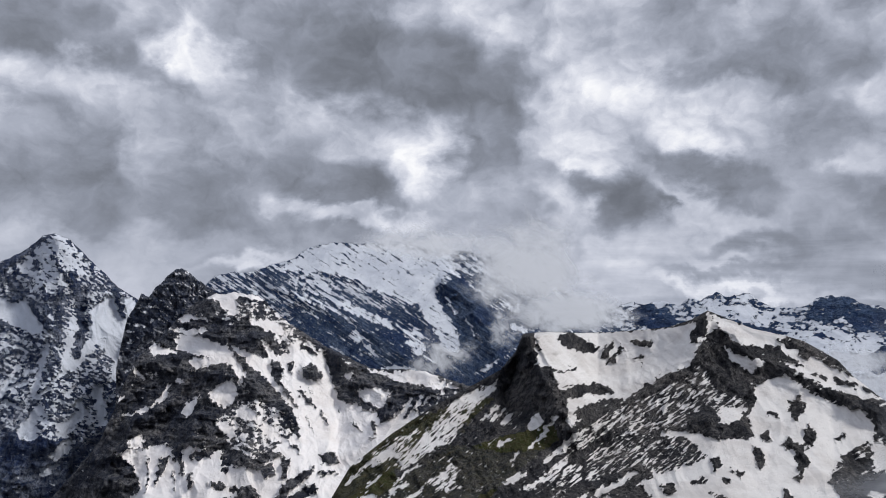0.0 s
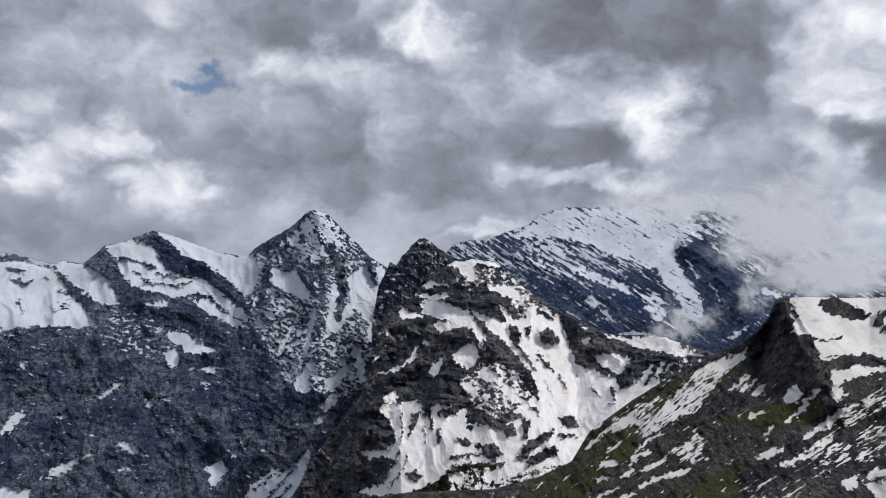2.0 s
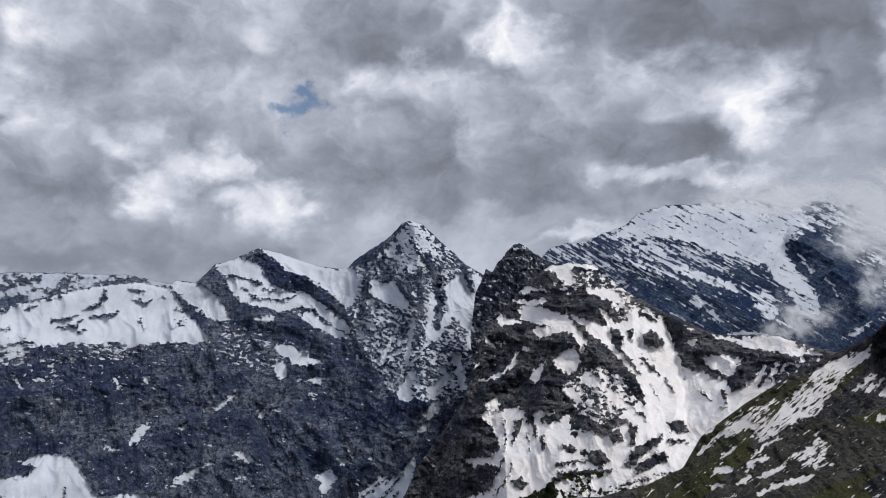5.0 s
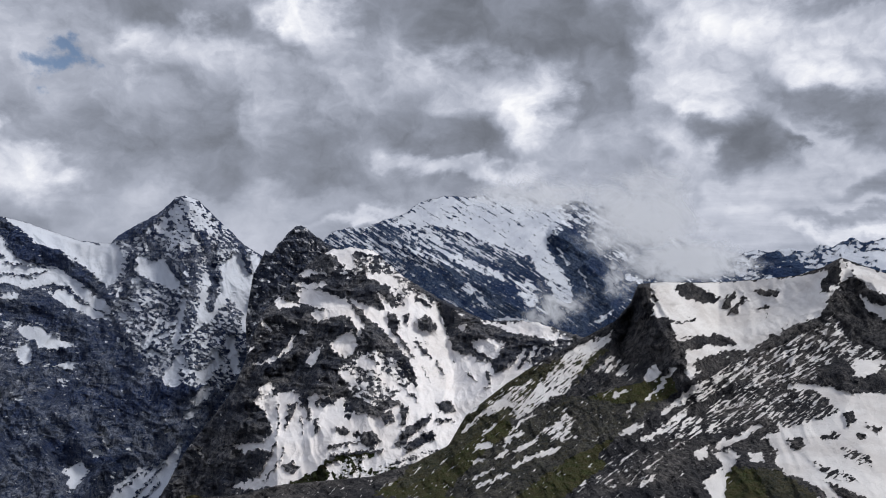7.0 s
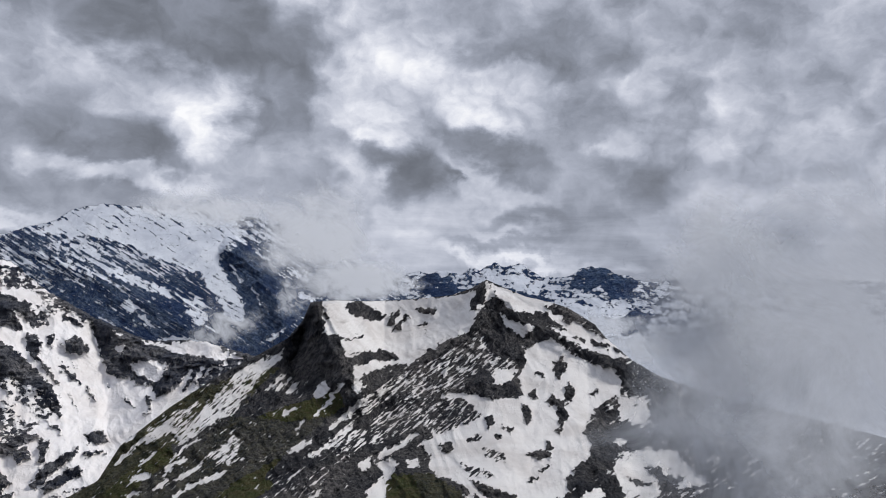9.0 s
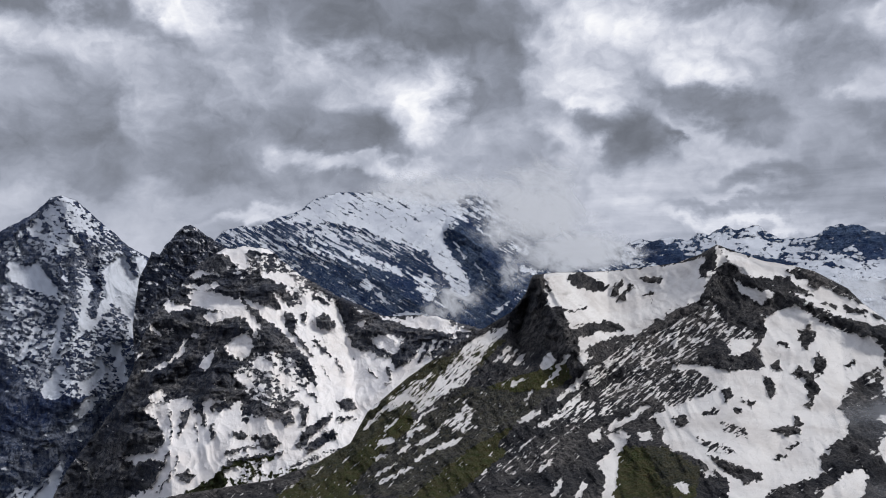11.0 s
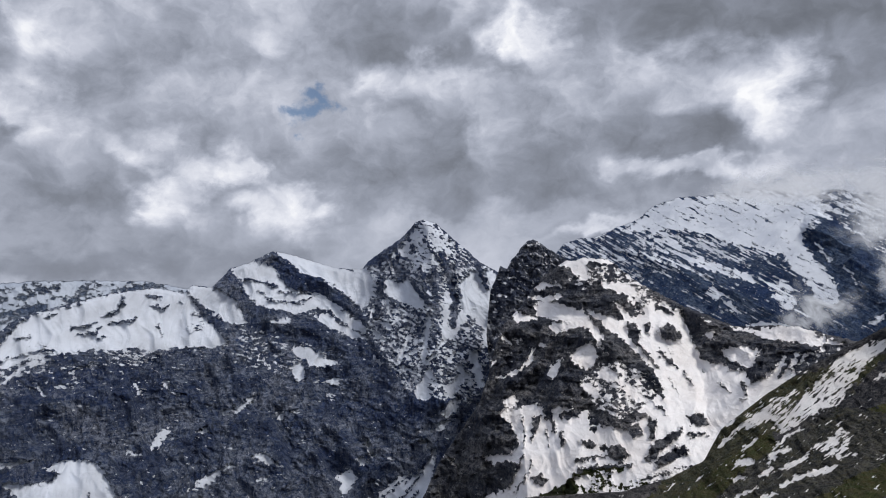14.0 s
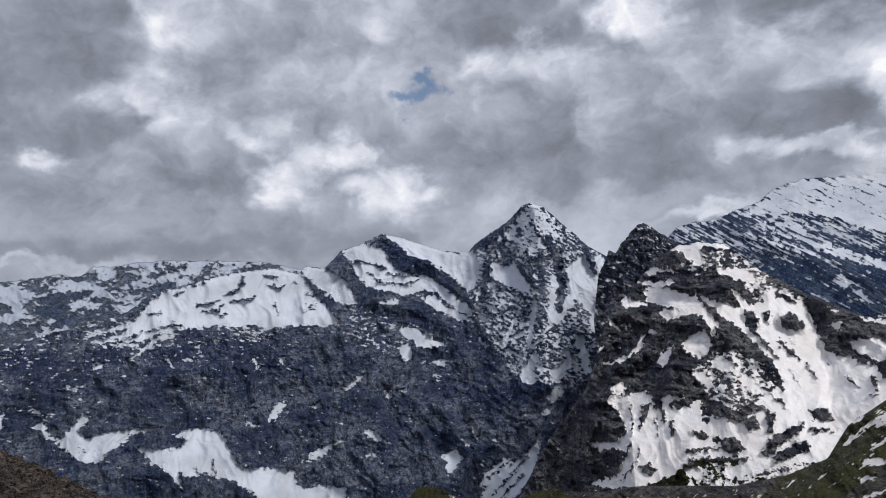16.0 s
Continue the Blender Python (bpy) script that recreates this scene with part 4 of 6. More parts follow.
field("banded_dome", 0, (-19.38, -17.42), (-16.84, -15.84), (-14.15, -15.71), (-11.93, -15.78), (-9.27, -15.75), (-11.81, -17.74), (-13.88, -18.89), (-19.23, -18.64))
streak("banded_dome", -0.8, (-19.37, -17.10, 0.16), (-17.74, -15.96, 0.24), (-16.38, -15.70, 0.20), (-14.82, -15.76, 0.16))
field("banded_dome", 0.8, (-18.44, -16.46), (-17.53, -16.22), (-16.87, -16.41), (-17.12, -16.94), (-18.02, -16.93))
field("banded_dome", 0.8, (-17.84, -17.75), (-16.93, -17.56), (-16.47, -17.33), (-15.14, -17.39), (-14.70, -17.65), (-15.54, -18.27), (-16.55, -18.62), (-17.20, -18.27))
field("banded_dome", -0.8, (-16.50, -17.82), (-15.81, -17.53), (-15.33, -17.71), (-15.98, -18.09))
field("banded_dome", 0.8, (-15.52, -16.23), (-14.38, -15.90), (-13.25, -15.57), (-12.61, -16.01), (-13.98, -16.70), (-15.11, -16.90))
field("banded_dome", -0.8, (-20.04, -17.18), (-18.23, -16.67), (-18.04, -17.30), (-19.45, -18.63), (-21.00, -18.52))
field("banded_dome", 0.9, (-11.07, -3.65), (-10.21, -4.13), (-9.35, -4.61), (-8.96, -5.50), (-8.59, -6.83), (-8.19, -7.72), (-7.57, -8.38), (-6.70, -8.41), (-6.29, -8.85), (-5.22, -9.09), (-4.84, -9.95), (-3.76, -9.75), (-2.50, -9.97), (-4.71, -11.64), (-6.49, -12.67), (-7.19, -13.71), (-7.94, -15.36), (-10.60, -15.81), (-11.95, -16.11), (-12.84, -16.25), (-14.68, -17.17), (-14.72, -16.26), (-13.47, -15.44), (-12.74, -14.42), (-12.03, -13.61), (-11.75, -12.56), (-12.18, -12.12), (-13.04, -11.66), (-11.90, -11.06), (-10.97, -10.23), (-11.17, -9.79), (-11.56, -8.91), (-12.19, -8.01), (-12.81, -7.11), (-13.20, -5.99), (-13.61, -5.31), (-13.81, -4.94), (-12.68, -4.69), (-11.80, -4.72), (-11.98, -4.05))
field("banded_dome", -0.8, (-13.24, -5.19), (-12.70, -5.04), (-12.30, -5.81), (-12.42, -6.47), (-12.88, -6.71), (-13.28, -5.99))
field("banded_dome", -0.8, (-12.09, -5.29), (-11.60, -5.18), (-11.60, -6.10), (-11.94, -5.91))
field("banded_dome", -0.8, (-11.05, -5.86), (-10.28, -5.36), (-9.64, -5.83), (-9.36, -6.50), (-9.90, -6.74), (-10.81, -6.40))
streak("banded_dome", -0.8, (-10.88, -4.10, 0.24), (-10.01, -4.58, 0.16))
field("banded_dome", -0.8, (-10.46, -7.20), (-9.99, -7.53), (-10.44, -7.64))
streak("banded_dome", -0.7, (-12.70, -6.67, 0.12), (-11.95, -7.67, 0.16), (-11.29, -8.66, 0.08))
streak("banded_dome", -0.7, (-11.13, -7.40, 0.12), (-10.42, -8.16, 0.16), (-9.78, -8.71, 0.08))
streak("banded_dome", -0.6, (-9.49, -8.98, 0.08), (-8.92, -9.94, 0.06))
streak("banded_dome", -0.4, (-10.56, -9.29, 0.06), (-9.97, -10.69, 0.06))
field("banded_dome", -0.8, (-8.25, -8.84), (-7.78, -9.03), (-8.14, -9.15))
field("banded_dome", -0.8, (-7.12, -9.86), (-6.57, -10.17), (-6.34, -10.64), (-6.89, -10.38))
field("banded_dome", -0.8, (-5.61, -9.85), (-5.23, -10.07), (-5.22, -10.75), (-5.52, -10.62))
streak("banded_dome", -0.7, (-5.80, -11.08, 0.06), (-5.28, -11.00, 0.06))
field("banded_dome", -0.8, (-9.65, -12.15), (-8.42, -12.01), (-7.97, -12.77), (-8.60, -12.97), (-9.29, -12.79))
streak("banded_dome", -0.8, (-9.59, -13.50, 0.12), (-8.27, -13.40, 0.12))
field("banded_dome", -0.8, (-12.88, -15.34), (-12.38, -14.23), (-11.14, -13.55), (-9.92, -13.03), (-10.17, -13.66), (-11.64, -14.62), (-12.12, -15.28))
field("banded_dome", -0.8, (-12.36, -15.56), (-11.20, -14.68), (-9.85, -14.21), (-9.57, -14.75), (-10.80, -15.35), (-11.93, -15.78))
streak("banded_dome", -0.7, (-12.05, -9.76, 0.16), (-11.41, -10.21, 0.20), (-11.13, -10.74, 0.12))
field("banded_dome", -0.7, (-11.90, -11.06), (-11.26, -11.51), (-10.84, -12.03), (-11.49, -11.71))
field("banded_dome", -0.8, (-9.11, -4.17), (-8.26, -4.78), (-7.00, -5.79), (-5.95, -6.48), (-4.88, -6.51), (-3.84, -7.06), (-3.21, -7.28), (-1.74, -7.44), (-0.92, -7.58), (-1.55, -7.78), (-2.81, -7.68), (-3.65, -7.58), (-4.40, -7.30), (-5.77, -7.18), (-6.19, -6.91), (-6.64, -7.15), (-7.71, -6.86), (-8.14, -6.67), (-8.51, -6.13))
field("banded_dome", 0.7, (-8.06, -5.10), (-6.98, -5.27), (-7.43, -5.56))
field("banded_dome", 0.7, (-7.68, -6.21), (-7.02, -6.14), (-7.23, -6.79), (-7.57, -6.69))
field("banded_dome", -0.8, (-8.22, -7.28), (-7.51, -7.21), (-6.88, -7.67), (-6.39, -8.20), (-6.92, -8.45), (-7.56, -8.26), (-8.13, -8.15))
field("banded_dome", -0.8, (-6.70, -8.28), (-6.06, -8.55), (-5.16, -8.74), (-5.86, -8.99), (-6.38, -8.89))
field("banded_dome", 0.9, (-6.87, -7.41), (-5.35, -7.36), (-3.99, -7.57), (-4.45, -8.24), (-4.74, -8.88), (-5.20, -8.66), (-6.26, -8.20))
field("banded_dome", -0.8, (-3.89, -8.04), (-2.81, -7.76), (-1.64, -7.95), (-2.36, -8.92), (-3.08, -9.84), (-3.55, -9.79), (-3.94, -9.11))
field("banded_dome", -0.8, (-5.10, -9.17), (-4.34, -8.67), (-4.02, -9.11), (-4.62, -9.82))
streak("banded_dome", 0.8, (-2.49, -8.20, 0.16), (-3.42, -9.71, 0.20))
streak("banded_dome", 0.8, (-1.69, -8.12, 0.12), (-2.83, -9.80, 0.16))
streak("banded_dome", 0.8, (0.03, -7.64, 0.16), (-1.20, -9.14, 0.16))
streak("banded_dome", 0.8, (-3.47, -9.03, 0.12), (-3.99, -10.04, 0.12))
field("banded_dome", 0.8, (-4.61, -9.61), (-2.91, -9.76), (-1.54, -9.27), (-3.37, -10.47), (-5.12, -11.30))
streak("banded_dome", 0.8, (-0.94, -7.96, 0.16), (-2.27, -9.64, 0.20))
field("banded_dome", -0.3, (-2.04, -9.13), (-0.73, -7.97), (1.35, -7.40), (0.49, -8.32), (-1.64, -9.56))
field("banded_dome", 0.9, (-6.14, -5.82), (-4.43, -6.18), (-2.72, -6.01), (-1.67, -5.91), (-0.65, -6.36), (0.15, -6.96), (1.55, -7.36), (-0.70, -7.42), (-2.35, -7.00), (-3.61, -6.89), (-4.45, -6.44))
streak("banded_dome", 0.7, (-28.38, -14.03, 0.08), (-27.80, -14.37, 0.10), (-27.33, -15.20, 0.08))
streak("banded_dome", 0.7, (-24.66, -8.20, 0.08), (-23.61, -7.41, 0.12))
field("banded_dome", 0.6, (-23.05, -11.12), (-23.23, -10.46), (-22.55, -10.08), (-22.00, -10.55), (-22.37, -10.95))
spur("banded_dome", 70, (-23, -3.9, 1.68), (-24.02, -7.9, 2.52), (-25.21, -13.31, 2.94), (-25.95, -17.08, 2.94))
spur("banded_dome", 45, (-21.58, -5.05, 1.05), (-18.42, -5.71, 1.47), (-15.96, -6.19, 1.26))
spur("banded_dome", 35, (-18.09, -3.06, 0.76), (-15.84, -3.37, 0.92), (-14, -3.65, 0.76))
spur("banded_dome", 40, (-8.16, -4.85, 0.92), (-6.91, -6.47, 1.26), (-4.75, -7.9, 1.09))
spur("banded_dome", 30, (-3.83, -7.29, 0.84), (-0.7, -7.52, 0.84))
spur("banded_dome", 45, (-18.1, -7.64, 1.26), (-19.04, -10.47, 2.1))
spur("banded_dome", -40, (-9.04, -4.81, 1.26), (-8.36, -9.22, 2.52), (-7.67, -13.56, 2.94))
spur("banded_dome", 25, (-14.72, -6.63, 1.05), (-11.86, -9.41, 1.05))
spur("banded_dome", 40, (-19.7, 1.69, 0.59), (-19.57, 0.08, 0.92))
spur("banded_dome", -55, (-20.58, -9.07, 0.92), (-21.8, -9.77, 1.26))
spur("banded_dome", 40, (-22.54, -8.87, 0.59), (-23.79, -11.14, 1.26))
spur("banded_dome", 30, (-10.83, -5.8, 0.59), (-9.33, -6.33, 0.59))
spur("banded_dome", 25, (-13.18, -5.43, 0.5), (-12.58, -6.34, 0.59))
spur("banded_dome", 40, (-25.73, -12.46, 1.68), (-22.76, -13.66, 1.05))
field("snow_peak_ridge", 0.26, (-3.81, -12.45), (-2.00, -11.29), (0.79, -8.41), (3.07, -7.20), (4.88, -6.83), (2.56, -8.72), (1.61, -10.20), (0.66, -11.45), (-1.16, -12.29), (-2.98, -13.44))
field("snow_peak_ridge", 0.1, (0.61, -12.73), (1.24, -13.61), (0.76, -14.35), (1.50, -14.68), (0.50, -15.17), (-0.38, -14.79), (-1.69, -14.37), (0.12, -13.55))
field("snow_peak_ridge", 0.1, (-5.55, -12.32), (-3.76, -11.18), (-1.96, -10.43), (-2.92, -12.09), (-4.49, -12.82), (-5.60, -13.37))
streak("snow_peak_ridge", 0.7, (-6.87, -12.84, 0.12), (-6.07, -12.20, 0.12))
streak("snow_peak_ridge", 0.7, (-5.94, -13.13, 0.12), (-5.35, -12.63, 0.16))
streak("snow_peak_ridge", 0.7, (-4.91, -12.58, 0.20), (-4.15, -12.09, 0.16))
streak("snow_peak_ridge", 0.7, (-5.87, -14.59, 0.12), (-4.97, -13.84, 0.12))
streak("snow_peak_ridge", 0.8, (-4.16, -15.27, 0.16), (-3.47, -14.66, 0.16), (-2.58, -14.43, 0.12))
streak("snow_peak_ridge", 0.8, (-3.43, -15.82, 0.12), (-2.40, -15.40, 0.16), (-1.49, -14.80, 0.08))
streak("snow_peak_ridge", 0.8, (-3.57, -16.96, 0.12), (-2.22, -16.24, 0.16), (-0.87, -15.88, 0.16), (0.03, -15.56, 0.08))
streak("snow_peak_ridge", 0.8, (-6.35, -15.58, 0.16), (-5.78, -15.43, 0.24), (-5.25, -15.27, 0.12))
streak("snow_peak_ridge", 0.7, (-4.86, -16.33, 0.12), (-4.10, -15.86, 0.12))
streak("snow_peak_ridge", 0.7, (-6.61, -16.58, 0.16), (-5.95, -16.35, 0.12))
streak("snow_peak_ridge", 0.8, (-6.67, -17.78, 0.12), (-5.56, -17.28, 0.12), (-5.11, -17.00, 0.08))
streak("snow_peak_ridge", 0.8, (-6.48, -18.40, 0.12), (-5.15, -17.92, 0.12), (-4.03, -17.41, 0.08))
streak("snow_peak_ridge", 0.7, (-3.90, -14.55, 0.08), (-2.76, -13.58, 0.12), (-1.86, -13.13, 0.08))
streak("snow_peak_ridge", 0.7, (-7.37, -14.26, 0.12), (-6.25, -13.32, 0.12))
streak("snow_peak_ridge", 0.8, (1.70, -8.02, 0.12), (3.28, -7.65, 0.16), (4.87, -7.14, 0.16))
streak("snow_peak_ridge", 0.7, (2.96, -9.83, 0.08), (4.26, -8.79, 0.20))
streak("snow_peak_ridge", 0.7, (3.77, -9.78, 0.08), (4.79, -9.03, 0.16))
streak("snow_peak_ridge", 0.7, (4.52, -10.11, 0.12), (5.22, -9.48, 0.20))
streak("snow_peak_ridge", 0.7, (4.23, -11.62, 0.08), (5.15, -11.22, 0.16))
streak("snow_peak_ridge", 0.7, (5.30, -12.94, 0.08), (5.78, -12.11, 0.12))
field("snow_peak_ridge", 0.8, (6.77, -9.98), (7.38, -9.12), (7.80, -9.79), (7.42, -10.43), (6.61, -10.49))
streak("snow_peak_ridge", 0.8, (6.83, -11.71, 0.08), (7.86, -10.66, 0.16), (8.57, -9.60, 0.20), (8.81, -9.26, 0.12))
streak("snow_peak_ridge", 0.8, (8.00, -12.69, 0.12), (9.15, -11.78, 0.24), (10.07, -11.02, 0.24), (10.89, -10.44, 0.24))
field("snow_peak_ridge", 0.05, (9.37, -11.78), (10.99, -10.09), (12.35, -9.25), (14.14, -8.33), (15.68, -7.92), (15.86, -8.87), (14.08, -9.80), (12.30, -10.63), (10.93, -11.81))
field("snow_peak_ridge", -0.08, (8.17, -13.88), (10.91, -12.24), (14.07, -10.14), (15.82, -9.73), (15.72, -12.28), (13.95, -13.12), (11.28, -13.94), (8.56, -15.16))
field("snow_peak_ridge", 0.4, (5.89, -14.87), (7.27, -14.07), (8.88, -12.84), (9.80, -12.22), (9.55, -12.85), (8.62, -13.68), (7.24, -14.62), (6.33, -14.93))
streak("snow_peak_ridge", 0.8, (4.79, -14.41, 0.12), (5.70, -13.94, 0.20), (6.39, -13.62, 0.12))
field("snow_peak_ridge", 0.8, (15.01, -13.96), (15.68, -13.46), (16.61, -13.74), (16.06, -14.78), (15.42, -14.58))
field("snow_peak_ridge", 0.8, (13.87, -15.21), (14.74, -15.12), (14.81, -15.62), (14.06, -15.74))
streak("snow_peak_ridge", 0.8, (11.91, -14.79, 0.24), (13.25, -14.17, 0.20), (14.60, -13.21, 0.16))
field("snow_peak_ridge", 0.8, (10.12, -15.27), (11.02, -14.78), (10.99, -15.61), (10.31, -16.02))
field("snow_peak_ridge", 0.8, (11.45, -15.28), (12.91, -15.00), (13.20, -15.42), (12.73, -16.24), (12.31, -16.85), (12.11, -18.48), (11.73, -20.07), (10.93, -20.07), (11.36, -18.48), (10.69, -17.34), (11.38, -16.85), (12.07, -16.24))
streak("snow_peak_ridge", 0.7, (1.71, -18.13, 0.12), (3.31, -17.47, 0.12), (4.44, -17.19, 0.08))
streak("snow_peak_ridge", 0.7, (6.20, -17.99, 0.16), (7.13, -17.28, 0.16))
streak("snow_peak_ridge", 0.7, (5.13, -16.93, 0.16), (6.28, -16.14, 0.20), (6.84, -15.74, 0.12))
streak("snow_peak_ridge", 0.8, (7.25, -19.63, 0.20), (7.87, -18.76, 0.16))
streak("snow_peak_ridge", 0.7, (9.03, -19.86, 0.16), (9.65, -18.95, 0.16))
field("snow_peak_ridge", -0.3, (2.17, -17.82), (4.50, -15.87), (7.67, -15.13), (8.06, -16.39), (4.84, -18.35))
field("snow_peak_ridge", -0.9, (13.16, -16.44), (14.71, -16.03), (15.99, -16.42), (18.08, -17.58), (20.14, -18.77), (17.98, -19.95), (12.57, -20.07), (12.87, -18.07))
field("snow_peak_ridge", 0.95, (7.19, -2.92), (8.62, -2.80), (9.95, -3.02), (12.60, -3.03), (16.09, -2.79), (18.66, -2.35), (19.60, -1.94), (19.69, -2.90), (19.22, -4.18), (18.55, -5.46), (16.82, -6.08), (15.06, -7.13), (14.15, -7.98), (12.40, -7.95), (11.51, -8.37), (10.38, -8.77), (10.14, -9.20), (10.57, -9.65), (9.89, -10.07), (9.46, -9.62), (9.72, -8.76), (9.52, -8.10), (10.86, -7.83), (10.67, -7.03), (8.90, -6.98), (8.26, -6.29), (8.94, -5.87), (7.62, -5.61), (6.95, -5.36), (7.43, -4.71), (7.01, -4.03))
field("snow_peak_ridge", -0.9, (6.24, -3.02), (7.19, -2.92), (7.04, -4.25), (7.41, -5.16), (7.08, -5.59), (8.49, -6.08), (8.90, -6.98), (9.99, -7.45), (10.42, -7.90), (9.52, -8.10), (9.70, -9.19), (9.24, -9.62), (7.93, -8.92), (6.59, -8.88), (4.80, -8.81), (3.48, -8.10), (4.66, -6.82), (5.39, -5.30))
field("snow_peak_ridge", -0.8, (8.83, -3.21), (9.95, -3.02), (11.47, -3.74), (12.11, -4.21), (11.65, -4.63), (10.11, -4.36), (9.24, -4.11))
field("snow_peak_ridge", -0.8, (12.08, -5.09), (12.56, -4.00), (13.28, -3.58), (12.79, -4.89))
field("snow_peak_ridge", -0.8, (12.50, -5.41), (13.65, -4.03), (14.00, -4.13), (12.99, -5.38))
field("snow_peak_ridge", -0.8, (14.32, -3.61), (16.06, -3.53), (16.04, -4.01), (14.74, -3.98))
streak("snow_peak_ridge", -0.8, (7.36, -4.09, 0.12), (7.49, -4.31, 0.12))
streak("snow_peak_ridge", -0.8, (14.53, -4.94, 0.08), (15.15, -4.78, 0.12))
streak("snow_peak_ridge", -0.7, (15.18, -5.13, 0.08), (15.25, -5.48, 0.08))
field("snow_peak_ridge", -0.8, (10.88, -7.30), (11.57, -6.83), (12.88, -7.09), (13.12, -7.53), (11.97, -7.76), (11.09, -7.61))
field("snow_peak_ridge", -0.8, (9.89, -7.71), (10.68, -6.94), (11.38, -7.05), (10.64, -7.95))
streak("snow_peak_ridge", -0.7, (8.93, -6.10, 0.08), (10.28, -5.78, 0.08))
field("snow_peak_ridge", 0.7, (8.90, -6.98), (9.78, -7.22), (9.54, -7.53), (8.88, -7.33))
field("snow_peak_ridge", -0.8, (10.83, -8.57), (11.95, -8.38), (12.46, -8.82), (11.72, -9.67), (10.90, -10.18), (10.62, -9.43))
field("snow_peak_ridge", -0.9, (18.77, -2.78), (19.74, -1.60), (20.05, -2.13), (19.95, -2.69), (19.29, -3.53), (18.77, -3.82))
field("snow_peak_ridge", 0.9, (19.95, -1.44), (20.43, -2.06), (20.83, -2.50), (20.32, -2.70), (19.67, -3.33), (19.36, -3.84), (19.90, -2.90), (20.01, -2.26))
field("snow_peak_ridge", 0.9, (20.04, -1.44), (20.77, -1.77), (22.40, -2.25), (24.39, -2.73), (24.83, -3.66), (23.35, -3.84), (21.94, -3.60), (21.14, -2.94), (20.75, -2.28))
field("snow_peak_ridge", 0.85, (22.80, -2.26), (25.17, -2.96), (26.31, -3.81), (27.81, -5.07), (29.28, -5.76), (30.38, -6.08), (31.14, -7.07), (29.61, -6.97), (28.13, -6.58), (26.25, -5.76), (24.72, -4.71), (24.34, -4.28), (25.50, -4.72), (26.27, -5.14), (25.13, -4.29), (24.75, -3.66), (23.18, -2.99))
field("snow_peak_ridge", -0.8, (24.57, -3.24), (25.56, -3.13), (27.07, -4.32), (26.36, -4.73), (25.92, -4.10), (25.14, -3.88))
field("snow_peak_ridge", -0.8, (23.35, -3.93), (24.35, -3.86), (25.13, -4.29), (26.08, -4.93), (26.27, -5.18), (24.72, -4.71), (23.73, -4.36))
streak("snow_peak_ridge", -0.7, (26.83, -5.56, 0.08), (27.59, -5.89, 0.12))
streak("snow_peak_ridge", -0.7, (28.15, -5.97, 0.16), (29.45, -6.21, 0.16))
streak("snow_peak_ridge", -0.7, (30.00, -6.44, 0.16), (30.79, -6.76, 0.12))
field("snow_peak_ridge", -0.9, (20.74, -2.50), (21.33, -3.37), (22.74, -3.96), (24.31, -4.91), (25.85, -5.97), (27.37, -6.79), (28.88, -6.78), (31.05, -7.55), (31.38, -8.52), (30.64, -9.21), (30.48, -8.35), (29.58, -7.97), (28.11, -7.39), (26.61, -6.38), (25.08, -5.55), (23.52, -4.69), (21.91, -4.45), (21.11, -3.79), (20.71, -3.36))
field("snow_peak_ridge", 0.85, (21.11, -3.79), (21.91, -4.45), (23.71, -4.90), (23.30, -5.32), (23.08, -5.74), (22.29, -5.31), (21.48, -4.87))
# the shadow below the overhang, drawn as a patch bare of snow
field("snow_peak_ridge", -0.9, (23.08, -5.78), (24.11, -5.12), (25.09, -5.30), (25.70, -5.76), (24.28, -6.00), (23.27, -6.20))
field("snow_peak_ridge", -0.9, (19.84, -4.41), (20.91, -3.79), (21.28, -4.87), (22.48, -5.52), (23.06, -6.37), (22.42, -7.21), (21.39, -7.46), (20.58, -7.07), (19.79, -6.00))
field("snow_peak_ridge", -0.08, (14.14, -8.42), (15.91, -7.49), (19.72, -5.48), (20.57, -7.20), (22.61, -7.63), (22.16, -8.89), (20.51, -8.89), (17.96, -9.83), (15.80, -10.24), (13.62, -10.57))
field("snow_peak_ridge", 0.9, (23.05, -6.58), (25.08, -5.75), (26.60, -6.79), (28.10, -7.59), (29.95, -7.96), (30.47, -8.75), (30.25, -9.94), (29.13, -10.37), (28.36, -11.20), (27.54, -12.81), (28.28, -13.36), (28.06, -14.35), (27.07, -15.58), (26.62, -17.15), (25.44, -17.61), (23.01, -18.61), (22.16, -19.74), (20.09, -19.85), (20.17, -17.90), (17.65, -17.67), (15.59, -15.61), (16.09, -13.95), (15.72, -12.28), (16.67, -10.16), (18.79, -10.16), (20.45, -10.57), (22.92, -10.34), (22.57, -8.89), (23.22, -7.63))
field("snow_peak_ridge", -0.9, (18.41, -8.98), (19.70, -8.26), (20.52, -8.68), (20.90, -9.73), (19.63, -10.16), (18.59, -9.83))
field("snow_peak_ridge", -0.9, (21.09, -10.03), (21.74, -9.10), (22.57, -8.80), (23.00, -10.21), (22.13, -9.72), (21.50, -10.23))
field("snow_peak_ridge", 0.85, (20.74, -8.26), (22.39, -8.18), (22.16, -8.89), (21.11, -9.52), (20.70, -9.31))
field("snow_peak_ridge", -0.9, (25.21, -7.50), (25.60, -7.62), (26.01, -6.92), (26.29, -8.02), (25.79, -8.89), (25.37, -8.53))
field("snow_peak_ridge", -0.9, (26.11, -9.74), (26.52, -9.04), (26.93, -9.64), (26.82, -10.49), (26.27, -10.71))
